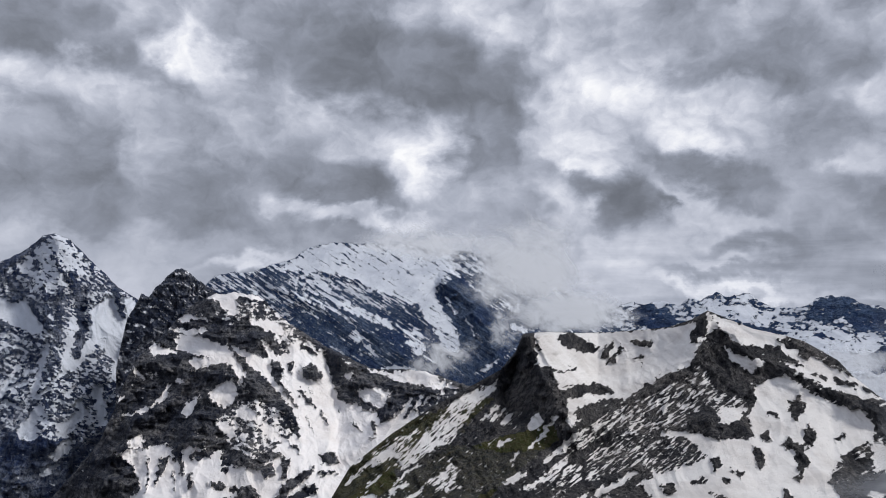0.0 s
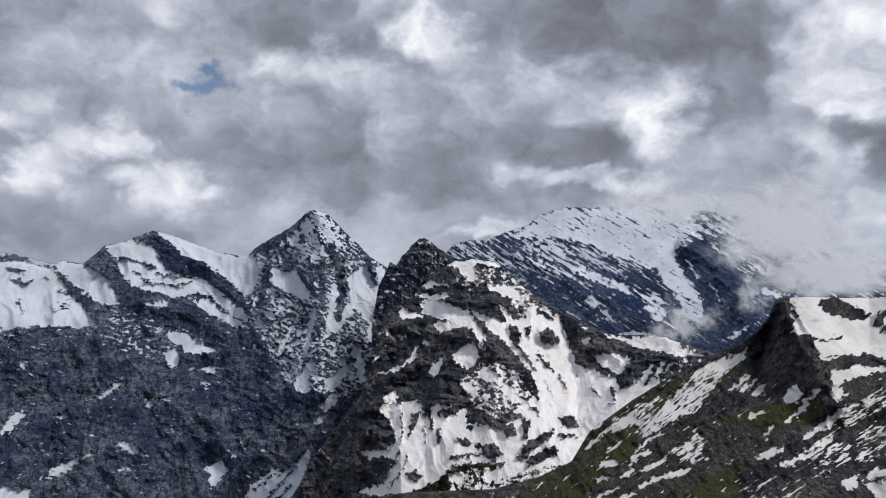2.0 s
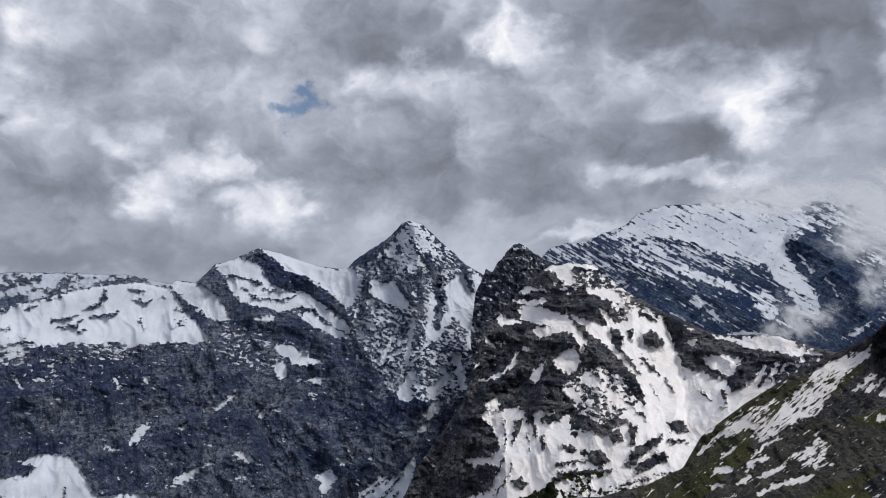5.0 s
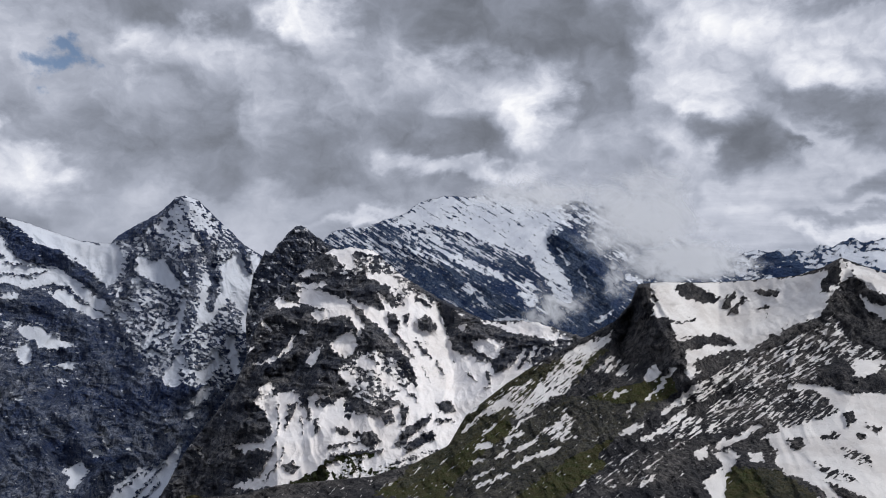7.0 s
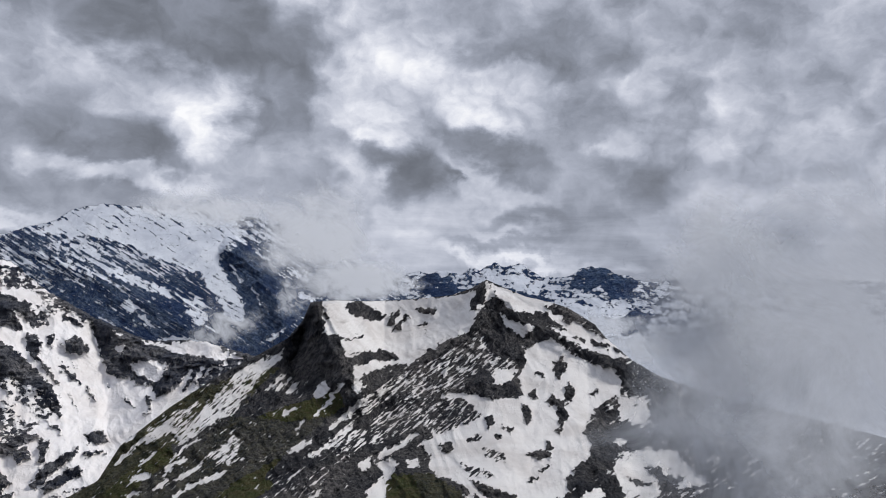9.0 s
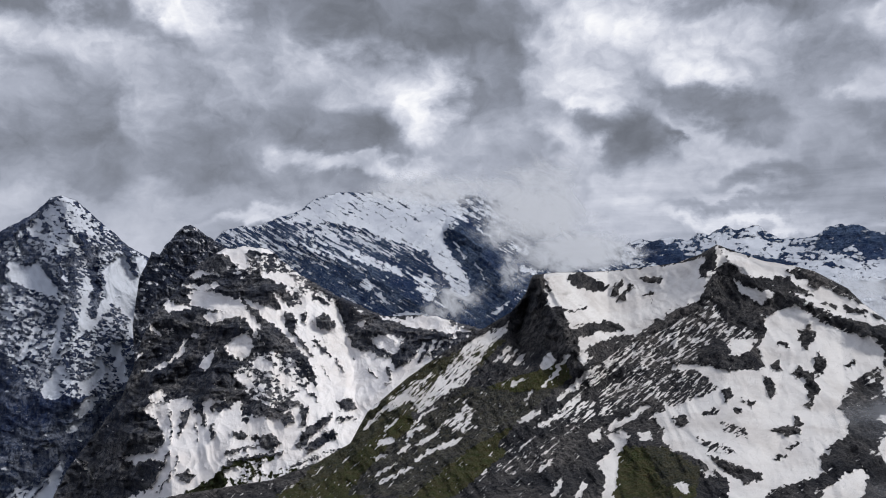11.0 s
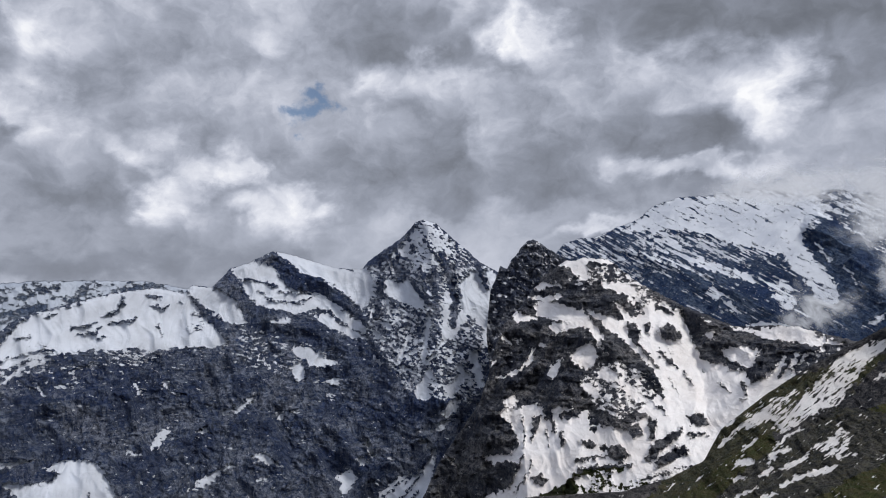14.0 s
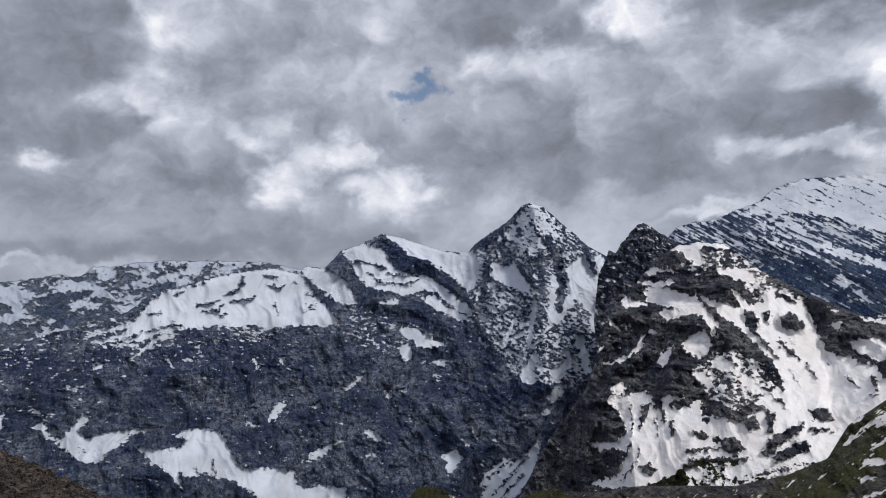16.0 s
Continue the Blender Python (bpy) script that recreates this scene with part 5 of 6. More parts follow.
field("snow_peak_ridge", -0.9, (25.51, -10.28), (26.09, -10.47), (26.47, -11.67), (25.83, -12.37), (25.54, -11.70))
field("snow_peak_ridge", -0.9, (24.79, -10.54), (25.32, -10.08), (25.73, -10.68), (25.09, -11.03))
field("snow_peak_ridge", -0.9, (22.86, -10.75), (23.49, -11.15), (23.71, -11.96), (23.25, -12.42), (22.95, -11.77))
field("snow_peak_ridge", -0.9, (23.30, -9.96), (23.91, -9.66), (24.08, -10.31), (23.52, -10.45))
streak("snow_peak_ridge", -0.8, (24.03, -8.46, 0.16), (24.50, -8.66, 0.16))
field("snow_peak_ridge", -0.8, (25.38, -12.79), (26.07, -12.08), (25.84, -12.97))
field("snow_peak_ridge", -0.8, (27.95, -9.85), (28.64, -9.59), (28.47, -10.12))
field("snow_peak_ridge", -0.9, (23.13, -14.44), (24.38, -14.19), (25.24, -14.39), (24.99, -14.84), (23.76, -14.82))
streak("snow_peak_ridge", -0.8, (24.92, -13.65, 0.20), (25.10, -14.04, 0.16))
field("snow_peak_ridge", -0.9, (19.90, -11.83), (20.61, -11.74), (20.75, -12.44), (20.16, -12.78))
field("snow_peak_ridge", -0.8, (21.21, -12.43), (22.27, -12.65), (22.00, -13.11))
streak("snow_peak_ridge", -0.8, (20.93, -13.22, 0.16), (21.09, -13.38, 0.16))
field("snow_peak_ridge", -0.8, (16.47, -13.99), (17.38, -13.69), (17.61, -14.35), (16.71, -14.65))
field("snow_peak_ridge", -0.16, (15.57, -10.67), (18.36, -10.38), (19.78, -11.83), (18.71, -12.35), (16.55, -13.20), (15.27, -12.91))
field("snow_peak_ridge", -0.1, (17.75, -15.17), (20.25, -15.83), (21.14, -16.36), (18.98, -16.23))
field("snow_peak_ridge", -0.05, (19.70, -14.02), (21.62, -14.58), (21.59, -15.30), (19.87, -14.79))
streak("snow_peak_ridge", -0.7, (18.74, -13.63, 0.16), (19.51, -13.41, 0.16))
streak("snow_peak_ridge", -0.6, (23.50, -16.49, 0.12), (24.11, -16.14, 0.12))
streak("snow_peak_ridge", -0.6, (24.33, -15.74, 0.12), (24.94, -15.31, 0.12))
field("snow_peak_ridge", -0.9, (18.68, -16.48), (20.21, -16.91), (22.24, -17.53), (22.72, -17.86), (21.40, -18.28), (20.17, -17.78))
field("snow_peak_ridge", -0.9, (15.34, -16.43), (17.28, -16.40), (18.52, -17.17), (20.15, -18.30), (20.11, -19.35), (18.02, -19.01), (16.34, -18.42), (15.41, -20.02))
field("snow_peak_ridge", 0.8, (18.25, -17.54), (18.93, -17.52), (19.41, -18.01), (18.70, -18.08))
field("snow_peak_ridge", 0.7, (16.33, -18.62), (17.20, -18.40), (17.58, -19.38), (16.73, -19.21))
field("snow_peak_ridge", 0.6, (30.10, -14.60), (31.93, -13.71), (34.36, -13.51), (35.65, -14.85), (36.93, -15.61), (33.58, -16.52), (31.78, -18.17), (30.70, -18.28), (30.38, -16.84), (29.87, -15.76))
field("snow_peak_ridge", -0.9, (26.68, -15.68), (28.25, -14.34), (28.10, -13.18), (29.07, -12.35), (30.19, -11.90), (31.62, -12.20), (32.38, -12.73), (31.58, -13.54), (30.11, -14.22), (29.34, -15.04), (28.21, -15.35))
field("snow_peak_ridge", 0.8, (29.88, -13.27), (30.52, -12.81), (30.94, -13.20), (30.31, -13.67))
field("snow_peak_ridge", -0.8, (30.79, -15.68), (31.85, -15.96), (32.76, -16.02), (32.55, -16.30), (31.49, -16.22))
field("snow_peak_ridge", -0.8, (32.24, -14.99), (33.29, -14.90), (33.62, -15.42), (35.04, -15.46), (34.26, -16.45), (33.23, -16.59), (33.26, -15.82))
field("snow_peak_ridge", -0.9, (26.22, -17.75), (28.18, -16.38), (30.06, -15.67), (30.81, -17.17), (31.49, -18.27), (29.97, -18.36), (29.57, -19.13), (28.88, -17.72), (29.28, -16.94), (28.92, -16.59), (27.38, -17.47), (26.58, -18.29))
field("snow_peak_ridge", 0.85, (26.50, -18.37), (27.77, -17.10), (28.92, -16.47), (29.24, -17.13), (28.70, -18.55), (27.34, -18.68), (25.76, -19.48))
field("snow_peak_ridge", -0.8, (26.20, -16.10), (28.21, -15.31), (30.09, -14.71), (29.33, -15.42), (27.80, -16.29), (26.55, -17.04))
field("snow_peak_ridge", -0.8, (28.33, -12.11), (29.85, -11.13), (31.40, -10.20), (30.94, -11.08), (29.07, -12.19))
field("snow_peak_ridge", 0.6, (30.24, -10.13), (32.06, -9.48), (32.69, -11.75), (31.63, -12.01), (30.20, -11.51))
field("snow_peak_ridge", -0.6, (30.64, -9.21), (32.44, -8.69), (33.11, -9.43), (31.69, -9.96))
spur("snow_peak_ridge", 110, (7.35, -3.29, 2.4), (9.93, -8.98, 3.2))
spur("snow_peak_ridge", 26, (6.61, -3.18, 0.59), (7.17, -5.5, 1.26), (8.13, -9.02, 1.68))
spur("snow_peak_ridge", -45, (5.63, -5.45, 0.59), (4.88, -7.63, 1.26), (5.25, -9.39, 1.43))
spur("snow_peak_ridge", 16, (6.61, -3.18, 0.42), (7.39, -5.5, 0.59), (8.6, -8.16, 0.84))
spur("snow_peak_ridge", 30, (19.92, -1.39, 0.84), (18.77, -4.89, 1.89), (15.01, -7.81, 2.1), (10.25, -10.34, 2.1))
spur("snow_peak_ridge", 30, (20.82, -2.43, 0.63), (23.41, -4.62, 1.26), (27.66, -6.53, 1.68), (30.33, -7.62, 1.68))
spur("snow_peak_ridge", 14, (18.61, -9.47, 0.84), (20.58, -9.24, 1.01), (22.49, -9.4, 0.84))
spur("snow_peak_ridge", -28, (12.99, -5.64, 2.94), (16.35, -4.85, 2.1))
spur("snow_peak_ridge", 18, (13.02, -15.74, 1.68), (15.88, -17.25, 2.52), (17.01, -19.59, 2.52))
spur("snow_peak_ridge", -16, (23.98, -9.76, 2.94), (23.76, -15.99, 2.94))
spur("snow_peak_ridge", 15, (27.38, -15.31, 1.68), (30.16, -13.23, 2.1))
spur("snow_peak_ridge", 15, (28.01, -17.08, 1.68), (30.36, -15.39, 1.68))
field("snow_peak_ridge turf", 0.7, (-11.35, -16.99), (-7.75, -15.23), (-4.97, -12.88), (-2.37, -14.71), (-3.38, -17.16), (-7.95, -19.45), (-14.88, -18.78))
field("snow_peak_ridge turf", 0.6, (1.8, -11.89), (5.41, -10.69), (8.53, -9.89), (8.91, -11.18), (5.29, -13.68), (2.95, -16.15), (1.16, -16.1), (0.81, -13.99))
field("snow_peak_ridge turf", 0.5, (-2.48, -17.2), (2.07, -15.71), (3.82, -16.58), (-0.81, -19.87), (-5.29, -19.64))
field("snow_peak_ridge turf", 0.3, (12.15, -16.16), (15.93, -16.05), (18.27, -18.29), (17.82, -19.62), (11.56, -19.92))
field("snow_peak_ridge turf", 0.15, (-4.89, -11.16), (1.97, -7.97), (4.19, -8.05), (-0.46, -12.24), (-4.12, -13.77))
field("banded_dome turf", 0.5, (-20.15, -16.77), (-17.24, -15.76), (-14.72, -15.64), (-11.39, -17.79), (-14.03, -18.87), (-21.4, -17.9))
field("far_range_east", 0.15, (12.70, -0.47), (32.14, 0.20), (32.15, -1.32), (12.72, -1.89))
field("far_range_east", -0.8, (14.68, -1.19), (15.76, -0.77), (17.06, -1.27), (17.93, -2.13), (17.08, -2.67), (14.70, -2.55))
field("far_range_east", -0.8, (26.45, -1.56), (27.30, -0.54), (28.06, -0.20), (29.39, -0.29), (30.51, -0.96), (31.50, -1.34), (31.08, -2.64), (29.60, -2.49), (28.83, -1.50), (27.70, -2.15))
field("far_range_east", 0.55, (25.17, -3.19), (27.70, -2.27), (29.60, -3.02), (31.45, -3.75), (30.73, -4.67), (27.73, -5.65), (26.17, -4.90))
field("far_range_east", -0.8, (30.10, -4.30), (31.45, -3.35), (32.60, -3.69), (32.25, -4.98), (30.73, -5.27))
field("far_range_east", 0.5, (20.03, -1.12), (22.11, -0.86), (24.55, -1.32), (26.14, -1.91), (23.75, -2.27), (20.88, -1.92))
field("far_range_east", -0.5, (19.62, -1.56), (21.29, -1.83), (23.76, -2.40), (25.36, -2.77), (22.95, -2.85), (19.63, -2.30))
field("far_range_east", -0.4, (25.75, -2.34), (27.71, -2.89), (28.85, -3.38), (27.32, -3.11))
field("clouded_massif", 0.5, (-12.58, 1.77), (-10.95, 3.24), (-8.71, 3.87), (-4.37, 3.69), (-0.19, 2.98), (0.99, 1.87), (-0.28, 1.09), (-0.76, -0.17), (-2.47, -0.95), (-4.55, 0.02), (-6.66, 1.01), (-8.82, 1.57), (-11.07, 0.80), (-12.39, 1.09))
field("clouded_massif", 0, (-16.44, 0.63), (-12.58, 1.77), (-8.82, 1.57), (-4.55, 0.02), (-2.47, -0.95), (-4.21, -1.74), (-6.75, -0.75), (-9.42, -1.50), (-12.05, -0.93))
field("clouded_massif", -0.4, (-12.07, -1.38), (-8.56, -1.99), (-6.32, -0.77), (-4.21, -1.74), (-2.58, -3.12), (-4.36, -4.79), (-6.96, -4.92), (-9.09, -3.73), (-10.81, -2.77))
field("clouded_massif", 0.4, (-7.31, -3.15), (-6.86, -2.86), (-6.19, -3.41), (-6.69, -3.96))
field("clouded_massif", 0.55, (-6.38, -3.84), (-5.62, -4.22), (-5.15, -5.03), (-5.74, -4.74))
field("clouded_massif", 0.4, (-9.35, -0.17), (-6.76, -0.97), (-4.23, -2.18), (-3.42, -3.09), (-5.10, -2.36), (-7.65, -1.37))
field("clouded_massif", 0.5, (-2.11, -0.54), (-0.75, -0.09), (-0.18, -1.06), (0.58, -2.38), (1.15, -3.25), (1.61, -4.63), (0.26, -4.59), (-0.49, -3.20), (-1.28, -2.31))
field("clouded_massif", 0.2, (-3.20, -2.88), (-1.71, -2.63), (-1.30, -4.46), (-2.26, -5.16), (-2.83, -3.98))
field("clouded_massif", 0.7, (-5.29, -6.15), (-4.41, -5.66), (-3.13, -5.70), (-1.80, -5.99), (-2.74, -6.44), (-4.88, -6.60))
field("clouded_massif", -0.9, (-0.34, -0.19), (0.32, 0.84), (1.57, 1.28), (2.90, -0.36), (4.05, -1.26), (6.72, -1.79), (6.67, -3.02), (4.65, -5.03), (2.21, -6.32), (1.47, -4.96), (1.17, -2.83), (0.41, -1.52))
field("clouded_massif", 0.7, (5.16, -2.35), (6.31, -2.47), (6.70, -3.06), (5.52, -3.02))
streak("clouded_massif", 0.6, (0.19, -0.22, 0.08), (1.02, -1.63, 0.12))
streak("clouded_massif", 0.5, (1.82, -2.00, 0.08), (2.56, -3.30, 0.12))
field("clouded_massif", 0.6, (2.62, -6.12), (3.84, -5.43), (4.53, -5.03), (3.42, -6.13))
field("clouded_massif", -0.5, (-4.39, -1.08), (-2.48, -1.17), (-1.30, -2.74), (-2.98, -2.67))
spur("clouded_massif", 70, (0.11, 1.01, 0.84), (2.26, -0.87, 1.68), (4.34, -4.52, 2.1))
spur("clouded_massif", 50, (-13.12, 0.67, 1.68), (-7.16, -2.25, 2.1), (-2.84, -5.12, 1.68))
field("snow_peak_ridge turf", 0.12, (-8.01, -12.31), (-6.05, -10.71), (-2.6, -9.54), (1.21, -8.78), (1.79, -10.74), (-2.86, -12.73), (-6.17, -14.73), (-9.23, -17.11), (-11.86, -18.44), (-13.14, -18.43), (-10.74, -15.12))
field("snow_peak_ridge turf", 0.0, (0.22, -11.42), (4.66, -12.06), (8.26, -11.75), (4.55, -14.61), (0.89, -16.32), (-4.14, -19.61), (-9.30, -19.08), (-5.70, -15.64), (-3.00, -13.98))
field("snow_peak_ridge turf", 0.1, (14.27, -16.03), (16.00, -16.22), (18.51, -17.37), (18.03, -18.77), (15.46, -18.84))
field("snow_peak_ridge turf", -0.05, (-2.00, -11.29), (0.75, -9.28), (1.59, -10.63), (0.20, -11.85), (-1.65, -13.44))

# ---- ground ----
valley_rock = mountain_material("valley_scree", (0.03, 0.033, 0.04), (0.075, 0.08, 0.09), (0.7, 0.71, 0.73), (0.6, 0.59, 0.57), 22.0)
gr, ga = np.meshgrid(np.linspace(0, 4900, 60), np.linspace(0, 2 * np.pi, 180), indexing="ij")
ground = grid_object("ground", np.stack([gr * np.sin(ga), gr * np.cos(ga), 6 * fbm(gr * np.sin(ga) / 300, gr * np.cos(ga) / 300, 3, 5)], -1), valley_rock, {"snow": fbm(gr * np.sin(ga) / 200, gr * np.cos(ga) / 200, 4, 8) - 0.25, "turf": gr * 0 - 1}, faces_flip=True)
tagged(ground, "dark scree and snow of the valley floor", "ground", kind="structure")

# ---- mountains ----
# distance haze is mixed into the rock's blue, bluish shade into its snow
rock_blue = mountain_material("hazed_grey_limestone", (0.044, 0.070, 0.150), (0.215, 0.250, 0.330), (0.58, 0.62, 0.695), (0.46, 0.49, 0.55), 22.0, 0.07, 0.5)
# blue haze is in these rock colours, a thin cloud veil in the snow
rock_slant = mountain_material("slanted_hazed_rock", (0.030, 0.062, 0.148), (0.110, 0.155, 0.245), (0.68, 0.72, 0.79), (0.54, 0.58, 0.66), 18.0, 0.08, 0.5, dip=33.0, strata=0.5)
# pale blue rock and greyed snow stand in for haze and cloud shade
rock_far = mountain_material("far_hazed_rock", (0.115, 0.155, 0.24), (0.21, 0.26, 0.345), (0.41, 0.455, 0.53), (0.33, 0.375, 0.46), 30.0, 0.2, strata=0.1)
# distance haze over the eastern ranges, put in as deep blue
rock_deep = mountain_material("deep_hazed_rock", (0.022, 0.056, 0.145), (0.075, 0.125, 0.235), (0.62, 0.66, 0.73), (0.48, 0.52, 0.60), 40.0, 0.12)
rock_brown = mountain_material("dark_brown_limestone", (0.060, 0.066, 0.088), (0.25, 0.253, 0.27), (0.84, 0.825, 0.83), (0.74, 0.71, 0.70), 14.0, 0.06)
rock_spire = mountain_material("dark_spire_rock", (0.055, 0.068, 0.105), (0.22, 0.238, 0.28), (0.72, 0.73, 0.77), (0.58, 0.59, 0.63), 16.0, 0.07)
rock_near = mountain_material("grey_brown_slate", (0.032, 0.032, 0.038), (0.142, 0.139, 0.142), (0.70, 0.69, 0.685), (0.56, 0.54, 0.53), 8.0, grass_low=(0.050, 0.070, 0.016), grass_high=(0.105, 0.090, 0.040), dip=-38.0, strata=0.12)


def ribs(a, e, across, down, seed, warp=0.6, octaves=5):
    """Ridges that run down the slope."""
    x = a / across + warp * fbm(a / across / 2, e / across / 2, 3, seed + 40)
    return fbm(x, e / down, octaves, seed, 0.45, True)


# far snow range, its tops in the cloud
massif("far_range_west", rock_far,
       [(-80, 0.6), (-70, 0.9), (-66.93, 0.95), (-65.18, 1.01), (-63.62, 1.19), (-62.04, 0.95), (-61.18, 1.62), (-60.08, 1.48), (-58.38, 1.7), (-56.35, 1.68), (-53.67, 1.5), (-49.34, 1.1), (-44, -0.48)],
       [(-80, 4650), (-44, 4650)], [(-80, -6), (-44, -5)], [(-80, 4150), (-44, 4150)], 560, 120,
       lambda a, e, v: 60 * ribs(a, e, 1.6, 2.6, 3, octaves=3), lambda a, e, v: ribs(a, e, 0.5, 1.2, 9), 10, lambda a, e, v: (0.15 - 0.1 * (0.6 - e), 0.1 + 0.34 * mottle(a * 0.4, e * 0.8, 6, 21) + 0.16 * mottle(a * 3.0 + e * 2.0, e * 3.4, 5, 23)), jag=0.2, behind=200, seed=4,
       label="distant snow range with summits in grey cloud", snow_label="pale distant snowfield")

# the long wall with the snow plateau, the snow ridge and the pyramid peak
def wall_cover(a, e, v):
    top = np.interp(a, [-80, -57, -44, -36, -28, -20, -15], [-5.2, -4.0, -3.2, -4.5, -4.5, -3.5, -6])
    dip = turned(a, e, -18)
    fall = smooth(a, -36, -31)
    broken = 0.26 * mottle(dip[0] * 1.6, dip[1] * 4.0, 6, 31, 0.72) + 0.2 * mottle(dip[0] * 3.0, dip[1] * 6.5, 5, 37, 0.72)
    broken += 0.2 * (1 - fall) * mottle(dip[0] * 1.3, dip[1] * 6.5, 5, 39) + 0.2 * fall * mottle(a * 3.4 + e * 2.4, e * 2.2, 6, 43, 0.72)
    return -0.74 + 0.36 * smooth(e, top - 4.0, top + 2.0), broken


massif("mountain_wall", rock_blue,
       [(-85, -4.6), (-75, -4.2), (-67.18, -3.62), (-64.11, -2.82), (-61.15, -2.4), (-59.45, -1.96), (-57.37, -0.66), (-56.18, -0.38), (-53.13, 0.17), (-51.25, 0.5), (-48.72, 0.54), (-46.82, 0.0), (-46.13, 0.54), (-44.84, 0.25), (-44.32, 0.64), (-43.43, 1.51), (-41.73, 1.96), (-40.18, 2.62), (-39.02, 2.33), (-35.41, 0.9), (-33.41, 0.66), (-32.85, 1.29), (-30.56, 2.63), (-29.86, 3.08), (-28.95, 4.01), (-28.27, 4.19), (-27.3, 3.77), (-26.38, 2.79), (-25.32, 1.7), (-24.11, 0.44), (-23.19, -0.22), (-22.26, -0.69), (-19.82, -1.85), (-15.4, -5.25)],
       [(-85, 3500), (-60, 3600), (-47, 3750), (-40, 3800), (-34, 3700), (-28, 3450), (-22, 3500), (-15, 3600)],
       [(-85, -20), (-15, -20)], [(-85, 2750), (-15, 2600)], 1150, 430,
       lambda a, e, v: 95 * ribs(a, e, 3.2, 6.5, 11, octaves=3), lambda a, e, v: 0.7 * ribs(a, e, 1.0, 2.6, 15, octaves=3) + 0.6 * ribs(*turned(a, e, 62), 0.7, 3.0, 17, octaves=3), 15, wall_cover, ragged=0.4, jag=0.14, behind=600, seed=6,
       label="long dark limestone wall with snow plateau and pyramid peak", snow_label="white snowfield on the haze-tinted grey rock")

# the clouded massif behind
def back_cover(a, e, v):
    dip = turned(a, e, -33)
    return -0.12 + 0.05 * e, 0.2 * mottle(dip[0] * 0.3, dip[1] * 4.2, 5, 51, 0.7) + 0.16 * mottle(dip[0] * 0.8, dip[1] * 10.0, 4, 57, 0.7) + 0.12 * mottle(a * 3.0, e * 3.0, 5, 59)


massif("clouded_massif", rock_slant,
       [(-22, -3), (-18.93, -0.3), (-17.46, 1.31), (-16.04, 1.64), (-15.1, 1.55), (-13.48, 2.14), (-11.85, 2.58), (-10.67, 3.46), (-8.84, 3.97), (-6.53, 3.9), (-3.18, 3.9), (-0.5, 3.5), (2, 3.3), (5, 2.5), (9, 0.5), (14, -3)],
       [(-22, 4250), (14, 4300)], [(-22, -9), (14, -9)], [(-22, 3500), (14, 3500)], 760, 260,
       lambda a, e, v: 20 * ribs(*turned(a, e, -58), 2.2, 7.0, 61, octaves=3), lambda a, e, v: 0.8 * ribs(*turned(a, e, 57), 0.5, 3.6, 65, octaves=3) + 0.4 * ribs(a, e, 0.8, 1.4, 67, octaves=3), 4, back_cover, ragged=0.35, jag=0.2, behind=450, seed=8,
       label="slanted rock massif streaked with snow under cloud", snow_label="snow bands on slanted strata")

# the jagged spire in the gap beside the dome
massif("rock_spire", rock_spire,
       [(-24.10, -5.26), (-23.78, -3.35), (-23.48, -1.86), (-22.83, -0.64), (-22.58, -0.07), (-22.04, -0.19), (-21.67, 0.31), (-21.21, 0.81), (-20.76, 1.31), (-20.25, 1.69), (-19.82, 1.91), (-19.38, 1.62), (-18.77, 1.03), (-18.04, 0.57), (-17.26, -0.03), (-16.42, -1.09), (-15.35, -3.44)],
       [(-26, 2950), (-14, 2950)], [(-26, -9), (-14, -9)], [(-26, 2700), (-14, 2700)], 340, 240,
       lambda a, e, v: 26 * ribs(a, e, 1.5, 3.0, 71, octaves=3), lambda a, e, v: 0.8 * ribs(a, e, 0.7, 1.4, 75, octaves=3) + 0.5 * ribs(*turned(a, e, 55), 0.6, 1.4, 79, octaves=3), 22, lambda a, e, v: (-0.42 + 0.0 * a, 0.04 + 0.3 * mottle(a * 2.4 + e * 2.0, e * 2.4, 6, 77, 0.68)), jag=0.22, behind=200, seed=17,
       label="jagged dark rock spire dusted with snow", snow_label="snow patch below the rock spire")

# the banded dome and its snow basin
def dome_cover(a, e, v):
    return -0.72 + 0.0 * a, 0.03 + 0.2 * mottle(a * 1.6, e * 2.2, 6, 81, 0.72) + 0.18 * mottle(a * 3.2 + 1.5 * e, e * 4.4, 5, 85, 0.62)


